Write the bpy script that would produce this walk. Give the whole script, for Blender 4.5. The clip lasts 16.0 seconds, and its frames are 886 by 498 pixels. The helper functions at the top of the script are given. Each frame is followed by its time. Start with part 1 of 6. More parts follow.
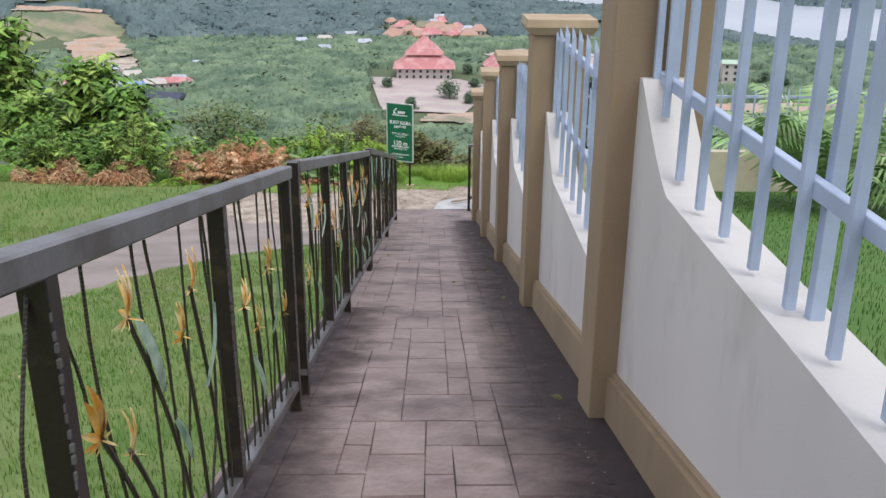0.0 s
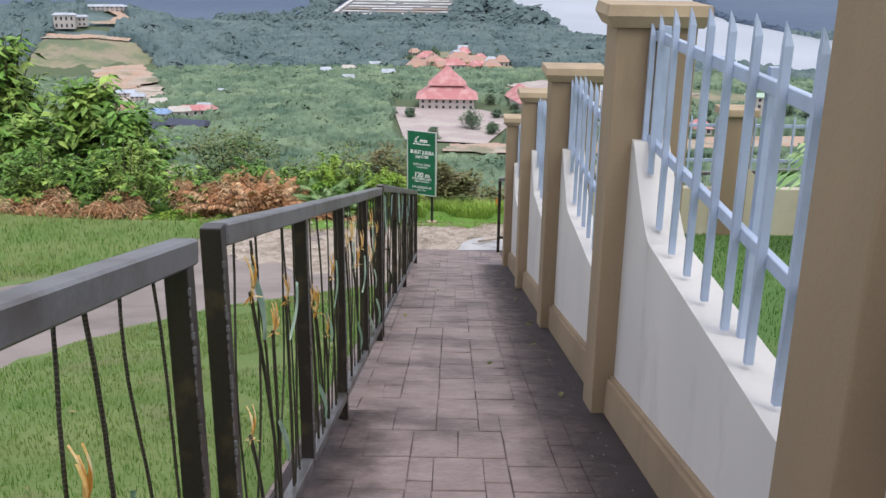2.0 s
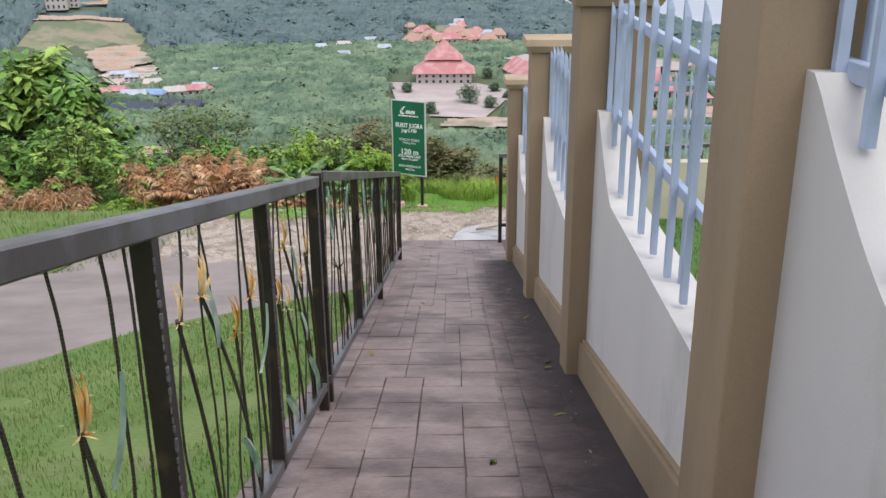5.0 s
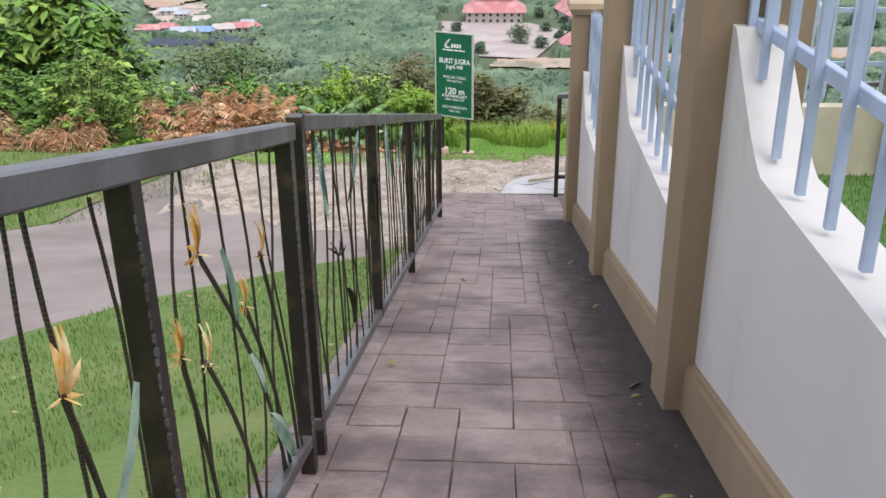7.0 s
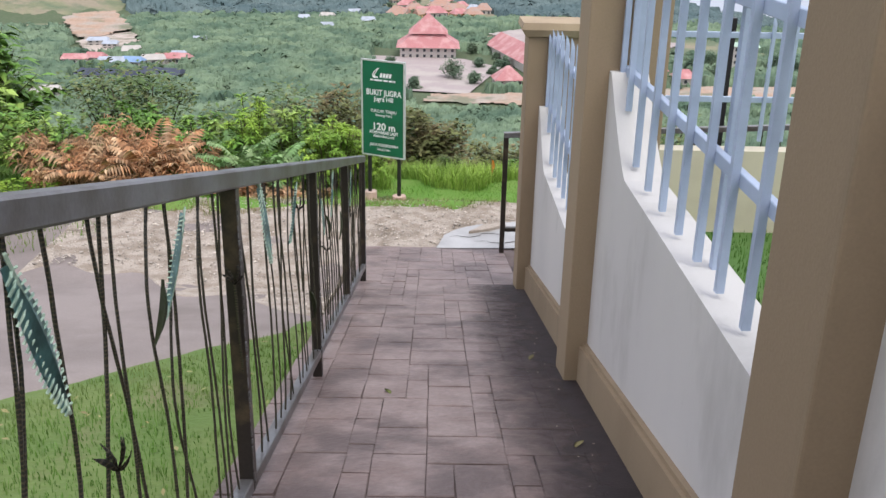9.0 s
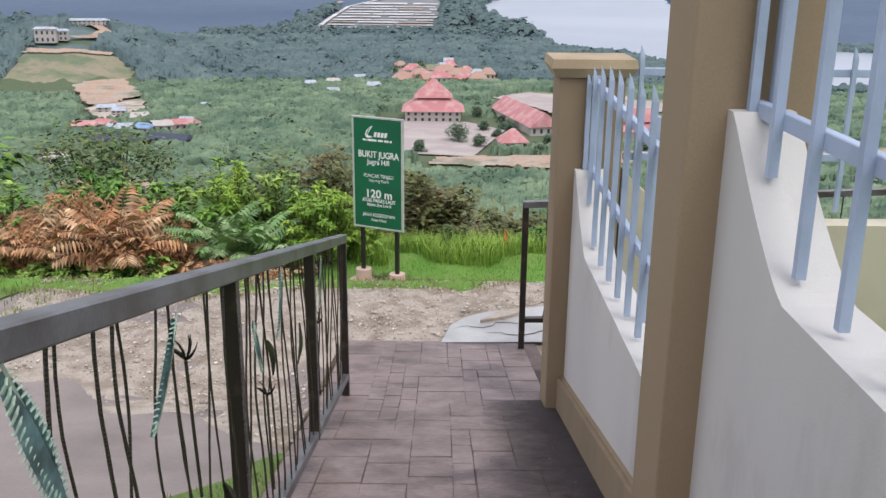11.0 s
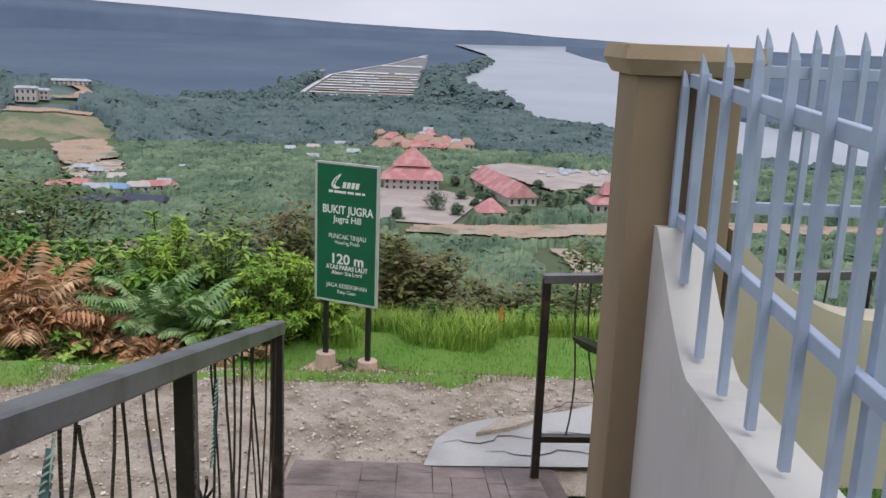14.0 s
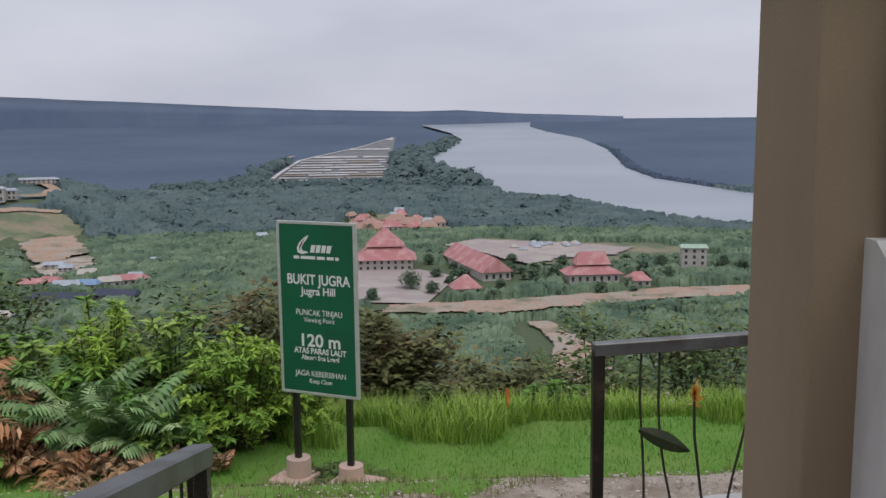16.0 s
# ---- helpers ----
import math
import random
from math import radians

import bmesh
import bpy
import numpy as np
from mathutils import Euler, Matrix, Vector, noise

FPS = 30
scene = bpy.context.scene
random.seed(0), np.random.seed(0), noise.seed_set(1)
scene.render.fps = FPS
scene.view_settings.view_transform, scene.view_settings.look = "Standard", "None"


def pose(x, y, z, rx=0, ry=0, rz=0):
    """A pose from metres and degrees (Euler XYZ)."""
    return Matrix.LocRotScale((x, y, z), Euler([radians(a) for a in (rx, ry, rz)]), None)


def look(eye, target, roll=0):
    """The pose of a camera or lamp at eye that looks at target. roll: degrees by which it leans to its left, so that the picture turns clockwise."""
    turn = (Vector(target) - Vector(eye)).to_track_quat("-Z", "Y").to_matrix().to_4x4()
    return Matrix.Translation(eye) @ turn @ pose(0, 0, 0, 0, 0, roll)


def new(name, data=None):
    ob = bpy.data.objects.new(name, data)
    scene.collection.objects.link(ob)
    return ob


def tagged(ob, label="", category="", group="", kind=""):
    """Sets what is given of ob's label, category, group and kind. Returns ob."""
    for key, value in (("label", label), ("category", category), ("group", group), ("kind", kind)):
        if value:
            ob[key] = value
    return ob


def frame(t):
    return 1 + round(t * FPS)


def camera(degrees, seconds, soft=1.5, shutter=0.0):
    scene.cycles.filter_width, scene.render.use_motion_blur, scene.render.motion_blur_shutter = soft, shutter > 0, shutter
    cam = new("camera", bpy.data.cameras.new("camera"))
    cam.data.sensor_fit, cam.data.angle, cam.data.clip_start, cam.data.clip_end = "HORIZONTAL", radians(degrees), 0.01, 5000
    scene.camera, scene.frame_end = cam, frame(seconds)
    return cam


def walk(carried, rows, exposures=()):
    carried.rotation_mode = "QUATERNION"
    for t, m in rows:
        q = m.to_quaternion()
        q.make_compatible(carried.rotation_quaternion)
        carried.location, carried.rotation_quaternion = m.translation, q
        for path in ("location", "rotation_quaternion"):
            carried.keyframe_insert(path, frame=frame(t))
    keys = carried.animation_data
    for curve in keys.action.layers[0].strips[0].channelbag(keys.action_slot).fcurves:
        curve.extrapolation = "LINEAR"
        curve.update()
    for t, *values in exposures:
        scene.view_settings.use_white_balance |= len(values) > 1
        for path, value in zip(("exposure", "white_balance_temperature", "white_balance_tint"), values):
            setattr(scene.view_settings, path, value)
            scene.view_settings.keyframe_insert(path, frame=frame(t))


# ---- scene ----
cam = camera(51.2, 16.0)
PATH = [
    (0, (0.313, -0.852, 1.915), (0.339, 1.027, 1.23), 0.4),
    (0.5, (0.328, -0.435, 1.824), (0.322, 1.442, 1.135), -0.7),
    (1, (0.275, 0.124, 1.69), (0.291, 2.004, 1.009), 1.1),
    (1.5, (0.287, 0.704, 1.584), (0.278, 2.601, 0.951), 0.4),
    (2, (0.243, 1.311, 1.446), (0.224, 3.211, 0.821), 0.7),
    (2.5, (0.242, 1.825, 1.372), (0.207, 3.739, 0.795), 0.3),
    (3, (0.267, 2.274, 1.301), (0.214, 4.187, 0.721), 0.1),
    (3.5, (0.301, 2.69, 1.216), (0.271, 4.586, 0.583), -0.2),
    (3.7, (0.327, 2.892, 1.174), (0.301, 4.777, 0.506), -0.1),
    (5.8, (0.357, 4.638, 0.628), (0.332, 6.518, -0.054), -0.9),
    (6, (0.346, 4.812, 0.595), (0.289, 6.681, -0.115), -0.9),
    (6.5, (0.32, 5.268, 0.478), (0.216, 7.12, -0.268), -0.8),
    (7, (0.332, 5.738, 0.366), (0.213, 7.571, -0.425), -0.6),
    (7.5, (0.327, 6.264, 0.24), (0.282, 8.1, -0.553), 0.1),
    (8, (0.313, 6.787, 0.126), (0.305, 8.627, -0.657), 1.0),
    (8.2, (0.294, 6.965, 0.083), (0.292, 8.813, -0.681), 1.1),
    (10.3, (0.319, 8.979, -0.363), (0.367, 10.855, -1.056), 0.9),
    (10.5, (0.313, 9.2, -0.419), (0.357, 11.083, -1.093), 0.9),
    (11, (0.329, 9.635, -0.495), (0.337, 11.544, -1.093), 0.5),
    (11.5, (0.328, 10.014, -0.571), (0.319, 11.934, -1.132), 1.0),
    (12, (0.308, 10.447, -0.708), (0.268, 12.393, -1.172), 0.6),
    (12.5, (0.342, 10.838, -0.771), (0.342, 12.803, -1.144), 1.4),
    (13, (0.315, 11.212, -0.861), (0.384, 13.175, -1.238), 1.9),
    (13.5, (0.309, 11.555, -0.956), (0.376, 13.51, -1.375), 1.9),
    (14, (0.257, 11.912, -1.067), (0.314, 13.859, -1.522), 2.2),
    (14.5, (0.226, 12.274, -1.156), (0.277, 14.227, -1.585), 0.8),
    (15, (0.184, 12.627, -1.242), (0.232, 14.582, -1.665), -0.0),
    (15.5, (0.149, 13.106, -1.396), (0.275, 15.077, -1.712), 0.1),
    (16, (0.162, 13.541, -1.502), (0.272, 15.517, -1.790), -0.6),
]
EXPOSURES = [(0.0, 0.95), (1.0, 1.02), (1.5, 1.00), (3.0, 0.86), (3.5, 0.86), (7.0, 1.10), (10.5, 0.92), (11.0, 0.87), (12.0, 0.64), (12.5, 0.42), (13.0, 0.38), (13.5, 0.42), (14.5, 0.54), (15.0, 0.50), (15.5, 0.22), (16.0, 0.12)]
walk(cam, [(t, look(eye, target, roll)) for t, eye, target, roll in PATH], EXPOSURES)

# ---- world and light ----
world = bpy.data.worlds.new("hazy_sky")
scene.world = world
world.use_nodes = True
wn, wl = world.node_tree.nodes, world.node_tree.links
wn.clear()
w_out = wn.new("ShaderNodeOutputWorld")
w_bg = wn.new("ShaderNodeBackground")
w_bg.inputs["Strength"].default_value = 0.1
w_sky = wn.new("ShaderNodeTexSky")
w_sky.sky_type = "NISHITA"
w_sky.sun_disc = False
w_sky.sun_elevation, w_sky.sun_rotation = radians(58), radians(200)
w_sky.dust_density = 4.0
w_co = wn.new("ShaderNodeTexCoord")
w_map = wn.new("ShaderNodeMapping")
w_map.inputs["Scale"].default_value = (1.5, 1.5, 5.0)
w_noise = wn.new("ShaderNodeTexNoise")
w_noise.inputs["Scale"].default_value = 1.6
w_noise.inputs["Detail"].default_value = 5
w_ramp = wn.new("ShaderNodeValToRGB")
w_ramp.color_ramp.elements[0].position, w_ramp.color_ramp.elements[0].color = 0.32, (0.475, 0.490, 0.585, 1)
w_ramp.color_ramp.elements[1].position, w_ramp.color_ramp.elements[1].color = 0.66, (0.604, 0.614, 0.703, 1)
w_mul = wn.new("ShaderNodeMix")
w_mul.data_type, w_mul.blend_type = "RGBA", "MULTIPLY"
w_mul.inputs["Factor"].default_value = 1.0
w_mul.inputs["B"].default_value = (10.2, 10.2, 10.2, 1)
w_mix = wn.new("ShaderNodeMix")
w_mix.data_type = "RGBA"
w_mix.inputs["Factor"].default_value = 0.9
wl.new(w_co.outputs["Generated"], w_map.inputs["Vector"])
wl.new(w_map.outputs["Vector"], w_noise.inputs["Vector"])
wl.new(w_noise.outputs["Fac"], w_ramp.inputs["Fac"])
wl.new(w_ramp.outputs["Color"], w_mul.inputs["A"])
wl.new(w_sky.outputs["Color"], w_mix.inputs["A"])
wl.new(w_mul.outputs["Result"], w_mix.inputs["B"])
wl.new(w_mix.outputs["Result"], w_bg.inputs["Color"])
wl.new(w_bg.outputs["Background"], w_out.inputs["Surface"])

sun_data = bpy.data.lights.new("sun", "SUN")
sun_data.energy, sun_data.angle, sun_data.color = 0.9, radians(32), (1.0, 0.97, 0.92)
sun = new("sun", sun_data)
sun.matrix_world = look((0, 0, 50), (-14, 22, 0))

# ---- helpers of this scene ----
rnd = random.Random(7)


def mat(name, color, rough=0.8, metal=0.0, vary=0.25, scale=6.0, fine=60.0, bump=0.25, dist=0.01, second=None, blend=(0.45, 0.62), spec=0.4, per_object=0.0, per_island=0.0, tall=1.0, stain=None, stain_scale=0.8, stain_at=(0.5, 0.7)):
    """Principled material: two scales of noise vary the colour, a fine one gives relief, a second colour makes patches."""
    m = bpy.data.materials.new(name)
    m.use_nodes = True
    n, l = m.node_tree.nodes, m.node_tree.links
    b = n["Principled BSDF"]
    b.inputs["Roughness"].default_value = rough
    b.inputs["Metallic"].default_value = metal
    b.inputs["Specular IOR Level"].default_value = spec
    co = n.new("ShaderNodeNewGeometry")
    mp = n.new("ShaderNodeMapping")
    mp.inputs["Scale"].default_value = (1, 1, tall)
    l.new(co.outputs["Position"], mp.inputs["Vector"])
    big, small = n.new("ShaderNodeTexNoise"), n.new("ShaderNodeTexNoise")
    big.inputs["Scale"].default_value, big.inputs["Detail"].default_value = scale, 6
    small.inputs["Scale"].default_value, small.inputs["Detail"].default_value = fine, 4
    l.new(mp.outputs["Vector"], big.inputs["Vector"])
    l.new(co.outputs["Position"], small.inputs["Vector"])
    base = n.new("ShaderNodeMix")
    base.data_type = "RGBA"
    base.inputs["A"].default_value = (*color, 1)
    base.inputs["B"].default_value = (*(second or [c * (1 - vary) for c in color]), 1)
    rng = n.new("ShaderNodeMapRange")
    rng.inputs["From Min"].default_value, rng.inputs["From Max"].default_value = blend
    l.new(big.outputs["Fac"], rng.inputs["Value"])
    l.new(rng.outputs["Result"], base.inputs["Factor"])
    val = n.new("ShaderNodeMapRange")
    val.inputs["To Min"].default_value, val.inputs["To Max"].default_value = 1 - vary, 1 + vary
    l.new(small.outputs["Fac"], val.inputs["Value"])
    hsv = n.new("ShaderNodeHueSaturation")
    l.new(base.outputs["Result"], hsv.inputs["Color"])
    value = val.outputs["Result"]
    for amount, kind, socket in ((per_object, "ShaderNodeObjectInfo", "Random"), (per_island, "ShaderNodeNewGeometry", "Random Per Island")):
        if amount:
            src, r2, mu = n.new(kind), n.new("ShaderNodeMapRange"), n.new("ShaderNodeMath")
            r2.inputs["To Min"].default_value, r2.inputs["To Max"].default_value = 1 - amount, 1 + amount
            mu.operation = "MULTIPLY"
            l.new(src.outputs[socket], r2.inputs["Value"])
            l.new(value, mu.inputs[0])
            l.new(r2.outputs["Result"], mu.inputs[1])
            value = mu.outputs["Value"]
    l.new(value, hsv.inputs["Value"])
    l.new(hsv.outputs["Color"], b.inputs["Base Color"])
    if bump:
        bp = n.new("ShaderNodeBump")
        bp.inputs["Strength"].default_value, bp.inputs["Distance"].default_value = bump, dist
        l.new(small.outputs["Fac"], bp.inputs["Height"])
        l.new(bp.outputs["Normal"], b.inputs["Normal"])
    if stain:
        st, sr, sm = n.new("ShaderNodeTexNoise"), n.new("ShaderNodeMapRange"), n.new("ShaderNodeMix")
        st.inputs["Scale"].default_value, st.inputs["Detail"].default_value = stain_scale, 8
        st.inputs["Roughness"].default_value = 0.62
        sr.inputs["From Min"].default_value, sr.inputs["From Max"].default_value = stain_at
        sr.inputs["To Max"].default_value = stain[3]
        sm.data_type = "RGBA"
        sm.inputs["B"].default_value = (*stain[:3], 1)
        l.new(mp.outputs["Vector"], st.inputs["Vector"])
        l.new(st.outputs["Fac"], sr.inputs["Value"])
        l.new(sr.outputs["Result"], sm.inputs["Factor"])
        l.new(hsv.outputs["Color"], sm.inputs["A"])
        l.new(sm.outputs["Result"], b.inputs["Base Color"])
    return m


M_PAVER = mat("stamped_concrete", (0.205, 0.148, 0.134), 0.50, vary=0.26, scale=4.5, fine=30, bump=0.8, dist=0.008, second=(0.300, 0.232, 0.214), blend=(0.32, 0.68), per_object=0.03, per_island=0.03, stain=(0.082, 0.058, 0.055, 0.80), stain_scale=1.9, stain_at=(0.46, 0.64))
M_JOINT = mat("dark_joint", (0.150, 0.112, 0.102), 0.85, vary=0.35, scale=2.4, bump=0.4, second=(0.058, 0.042, 0.038), blend=(0.40, 0.60))
M_GRIME = mat("black_algae_stain", (0.040, 0.029, 0.030), 0.7, vary=0.35, scale=7, fine=80, bump=0.6, dist=0.006)
M_TAN = mat("tan_masonry_paint", (0.305, 0.230, 0.146), 0.82, vary=0.10, scale=1.2, fine=120, bump=0.25, dist=0.003, second=(0.255, 0.190, 0.120), tall=0.35, stain=(0.150, 0.115, 0.077, 0.55), stain_scale=2.2, stain_at=(0.55, 0.78))
M_CAP = mat("tan_cap_paint", (0.420, 0.325, 0.210), 0.8, vary=0.12, scale=3.0, fine=90, bump=0.2, dist=0.003, second=(0.350, 0.268, 0.172))
M_WHITE = mat("white_masonry_paint", (0.610, 0.592, 0.560), 0.75, vary=0.04, scale=0.9, fine=140, bump=0.22, dist=0.003, second=(0.525, 0.513, 0.492), blend=(0.40, 0.72), tall=0.45, stain=(0.320, 0.312, 0.280, 0.6), stain_scale=2.2, stain_at=(0.54, 0.76))
M_CREAM = mat("cream_masonry_paint", (0.590, 0.540, 0.410), 0.8, vary=0.08, scale=1.5, fine=100, bump=0.2, dist=0.003, second=(0.500, 0.450, 0.335))
M_STEEL = mat("pale_blue_steel_paint", (0.400, 0.480, 0.620), 0.42, vary=0.07, scale=5, fine=160, bump=0.1, dist=0.001, second=(0.345, 0.415, 0.540))
M_RAIL = mat("dark_bronze_steel_paint", (0.026, 0.021, 0.018), 0.36, metal=0.3, vary=0.35, scale=9, fine=120, bump=0.25, dist=0.002, second=(0.075, 0.055, 0.034), blend=(0.54, 0.72), spec=0.55)
# grey sheen of the sky is put into this steel colour, with brown mottling
M_RAILTOP = mat("worn_steel_sky_sheen", (0.150, 0.152, 0.158), 0.36, metal=0.3, vary=0.25, scale=5, fine=90, bump=0.2, dist=0.002, second=(0.082, 0.074, 0.068), blend=(0.42, 0.62), spec=0.6)
M_ROD = mat("twisted_rod_glint_paint", (0.030, 0.032, 0.028), 0.4, metal=0.3, vary=0.4, scale=25, fine=200, bump=0.3, dist=0.002, second=(0.120, 0.085, 0.045), blend=(0.55, 0.72))
M_FLOWER = mat("yellow_petal_paint", (0.820, 0.560, 0.190), 0.5, vary=0.15, scale=18, fine=90, bump=0.2, dist=0.002, second=(0.880, 0.760, 0.480))
M_LEAFMETAL = mat("pale_green_metal_leaf", (0.440, 0.570, 0.450), 0.40, vary=0.2, scale=14, fine=90, bump=0.2, dist=0.002, second=(0.280, 0.400, 0.320))
M_LEAFTEAL = mat("teal_feather_leaf", (0.190, 0.330, 0.320), 0.45, vary=0.25, scale=12, fine=80, bump=0.2, second=(0.10, 0.16, 0.15))
M_LEAFDARK = mat("dark_olive_metal_leaf", (0.060, 0.075, 0.035), 0.45, vary=0.25, scale=12, fine=80, bump=0.2)
M_SIGN = mat("green_sign_sheet", (0.006, 0.130, 0.060), 0.4, vary=0.06, scale=2, fine=60, bump=0.03, dist=0.001, second=(0.008, 0.110, 0.052))
M_SIGNEDGE = mat("aluminium_sign_edge", (0.600, 0.620, 0.600), 0.4, metal=0.4, vary=0.08, scale=8, bump=0.05)
M_INK = mat("white_sign_lettering", (0.800, 0.820, 0.800), 0.5, vary=0.04, scale=8, bump=0)
M_POST = mat("black_post_paint", (0.022, 0.020, 0.018), 0.45, vary=0.3, scale=9, fine=90, bump=0.15, dist=0.002)
M_FOOT = mat("pink_concrete_footing", (0.600, 0.420, 0.340), 0.9, vary=0.15, scale=6, fine=70, bump=0.5, dist=0.006, second=(0.520, 0.400, 0.330))
M_SOIL = mat("hill_ground", (0.090, 0.125, 0.062), 0.95, vary=0.3, scale=0.35, fine=9, bump=0.6, dist=0.05, second=(0.110, 0.135, 0.075))
M_LAWN = mat("lawn_ground", (0.105, 0.178, 0.041), 0.95, vary=0.22, scale=1.2, fine=25, bump=0.5, dist=0.02, second=(0.168, 0.216, 0.069), blend=(0.35, 0.7), stain=(0.225, 0.185, 0.112, 0.75), stain_scale=0.9, stain_at=(0.56, 0.74))
M_VERGE = mat("verge_ground", (0.125, 0.260, 0.040), 0.95, vary=0.25, scale=1.6, fine=25, bump=0.5, dist=0.02, second=(0.165, 0.270, 0.055), blend=(0.42, 0.66))
M_ROAD = mat("worn_road_surface", (0.288, 0.244, 0.224), 0.85, vary=0.16, scale=0.9, fine=55, bump=0.4, dist=0.006, second=(0.232, 0.196, 0.180), stain=(0.165, 0.138, 0.120, 0.7), stain_scale=0.7, stain_at=(0.47, 0.70))
M_GRAVEL = mat("gravel_earth", (0.460, 0.395, 0.330), 0.95, vary=0.38, scale=4.5, fine=60, bump=0.9, dist=0.02, second=(0.320, 0.262, 0.205), stain=(0.200, 0.158, 0.112, 0.75), stain_scale=2.2, stain_at=(0.50, 0.68))
M_STONE = mat("loose_stone", (0.520, 0.460, 0.395), 0.9, vary=0.3, scale=8, fine=60, bump=0.4, per_island=0.45)
M_WET = mat("damp_concrete", (0.460, 0.455, 0.440), 0.30, vary=0.14, scale=1.4, fine=50, bump=0.25, dist=0.004, second=(0.330, 0.325, 0.315), blend=(0.42, 0.6))
M_GRASS = mat("grass_blades", (0.116, 0.228, 0.042), 0.75, vary=0.2, scale=0.8, fine=12, bump=0, second=(0.208, 0.252, 0.084), blend=(0.42, 0.66), per_island=0.14, spec=0.2)
M_VERGEG = mat("verge_grass_blades", (0.150, 0.335, 0.045), 0.75, vary=0.2, scale=1.1, fine=12, bump=0, second=(0.205, 0.345, 0.070), per_island=0.2, spec=0.2)
M_YARD = mat("yard_grass_blades", (0.075, 0.165, 0.030), 0.8, vary=0.2, scale=1.1, fine=12, bump=0, second=(0.060, 0.140, 0.024), per_island=0.15, spec=0.1)
M_YARDG = mat("yard_ground", (0.070, 0.155, 0.028), 0.95, vary=0.2, scale=1.3, fine=25, bump=0.4, dist=0.02, second=(0.090, 0.165, 0.036))
M_TALL = mat("tall_grass_blades", (0.300, 0.440, 0.080), 0.65, vary=0.2, scale=1.5, fine=12, bump=0, second=(0.200, 0.330, 0.060), per_island=0.35, spec=0.18)
M_DRYGRASS = mat("dry_grass_blades", (0.260, 0.230, 0.100), 0.8, vary=0.2, scale=1.5, fine=12, bump=0, second=(0.190, 0.240, 0.070), per_island=0.35)
M_LEAF = mat("shrub_leaves", (0.120, 0.245, 0.042), 0.5, vary=0.25, scale=1.2, fine=20, bump=0, second=(0.275, 0.385, 0.085), per_island=0.42, spec=0.25)
M_LIME = mat("lime_shrub_leaves", (0.280, 0.425, 0.060), 0.5, vary=0.22, scale=1.6, fine=20, bump=0, second=(0.180, 0.325, 0.048), per_island=0.38, spec=0.2)
M_OLIVE = mat("olive_brown_leaves", (0.140, 0.155, 0.058), 0.6, vary=0.3, scale=1.4, fine=15, bump=0, second=(0.195, 0.155, 0.075), per_island=0.45, spec=0.15)
M_LEAF2 = mat("dark_shrub_leaves", (0.100, 0.165, 0.052), 0.6, vary=0.25, scale=2.0, fine=20, bump=0, second=(0.165, 0.180, 0.072), per_island=0.45, spec=0.18)
M_FERN = mat("fern_palm_fronds", (0.190, 0.330, 0.120), 0.40, vary=0.2, scale=2.0, fine=20, bump=0, second=(0.330, 0.440, 0.210), per_island=0.3, spec=0.3)
M_DRY = mat("dry_brown_leaves", (0.430, 0.225, 0.115), 0.8, vary=0.3, scale=3.0, fine=25, bump=0, second=(0.520, 0.370, 0.225), per_island=0.55, spec=0.18)
M_BARK = mat("bark", (0.110, 0.085, 0.055), 0.9, vary=0.3, scale=6, fine=40, bump=0.6, dist=0.01)
# green of the woods, paled and blued a little with distance haze
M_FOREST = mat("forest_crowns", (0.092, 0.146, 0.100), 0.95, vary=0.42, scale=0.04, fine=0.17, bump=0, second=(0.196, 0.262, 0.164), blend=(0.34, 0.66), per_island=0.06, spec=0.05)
# far woods: blue-grey haze is mixed into the leaf colour
M_FOREST2 = mat("hazed_far_forest_crowns", (0.090, 0.134, 0.138), 0.95, vary=0.28, scale=0.02, fine=0.10, bump=0, second=(0.142, 0.188, 0.182), blend=(0.34, 0.66), per_island=0.06, spec=0.05)
# mangrove plain: its blue-grey is aerial haze put into the colour
M_PLAIN = mat("hazed_mangrove_plain", (0.096, 0.132, 0.190), 0.95, vary=0.14, scale=0.0016, fine=0.05, bump=0.3, dist=3.0, second=(0.126, 0.164, 0.222), blend=(0.34, 0.68), spec=0.05)
# skyline hills: blue of the haze painted on, lightened against their shaded slope
M_BLUE = mat("hazed_shore", (0.128, 0.168, 0.240), 0.95, vary=0.08, scale=0.004, fine=0.02, bump=0, second=(0.150, 0.190, 0.262), spec=0.05)
M_ROOF = mat("faded_red_roof", (0.500, 0.215, 0.215), 0.8, vary=0.14, scale=0.15, fine=1.2, bump=0.3, dist=0.1, second=(0.590, 0.330, 0.315))
M_ROOF2 = mat("orange_roof", (0.450, 0.270, 0.205), 0.8, vary=0.14, scale=0.2, fine=1.2, bump=0.3, dist=0.1, second=(0.420, 0.300, 0.250))
M_HOUSE = mat("pale_house_wall", (0.520, 0.480, 0.440), 0.85, vary=0.1, scale=0.2, fine=2, bump=0.1)
M_HOUSEY = mat("yellow_house_wall", (0.720, 0.490, 0.250), 0.85, vary=0.1, scale=0.2, fine=2, bump=0.1)
M_GLASS = mat("dark_window", (0.060, 0.065, 0.075), 0.2, vary=0.1, scale=1, bump=0)
M_GREENROOF = mat("pale_green_roof", (0.420, 0.560, 0.440), 0.7, vary=0.12, scale=0.2, fine=2, bump=0.1)
M_BLUEROOF = mat("pale_blue_roof", (0.240, 0.360, 0.560), 0.6, vary=0.15, scale=0.2, fine=2, bump=0.1)
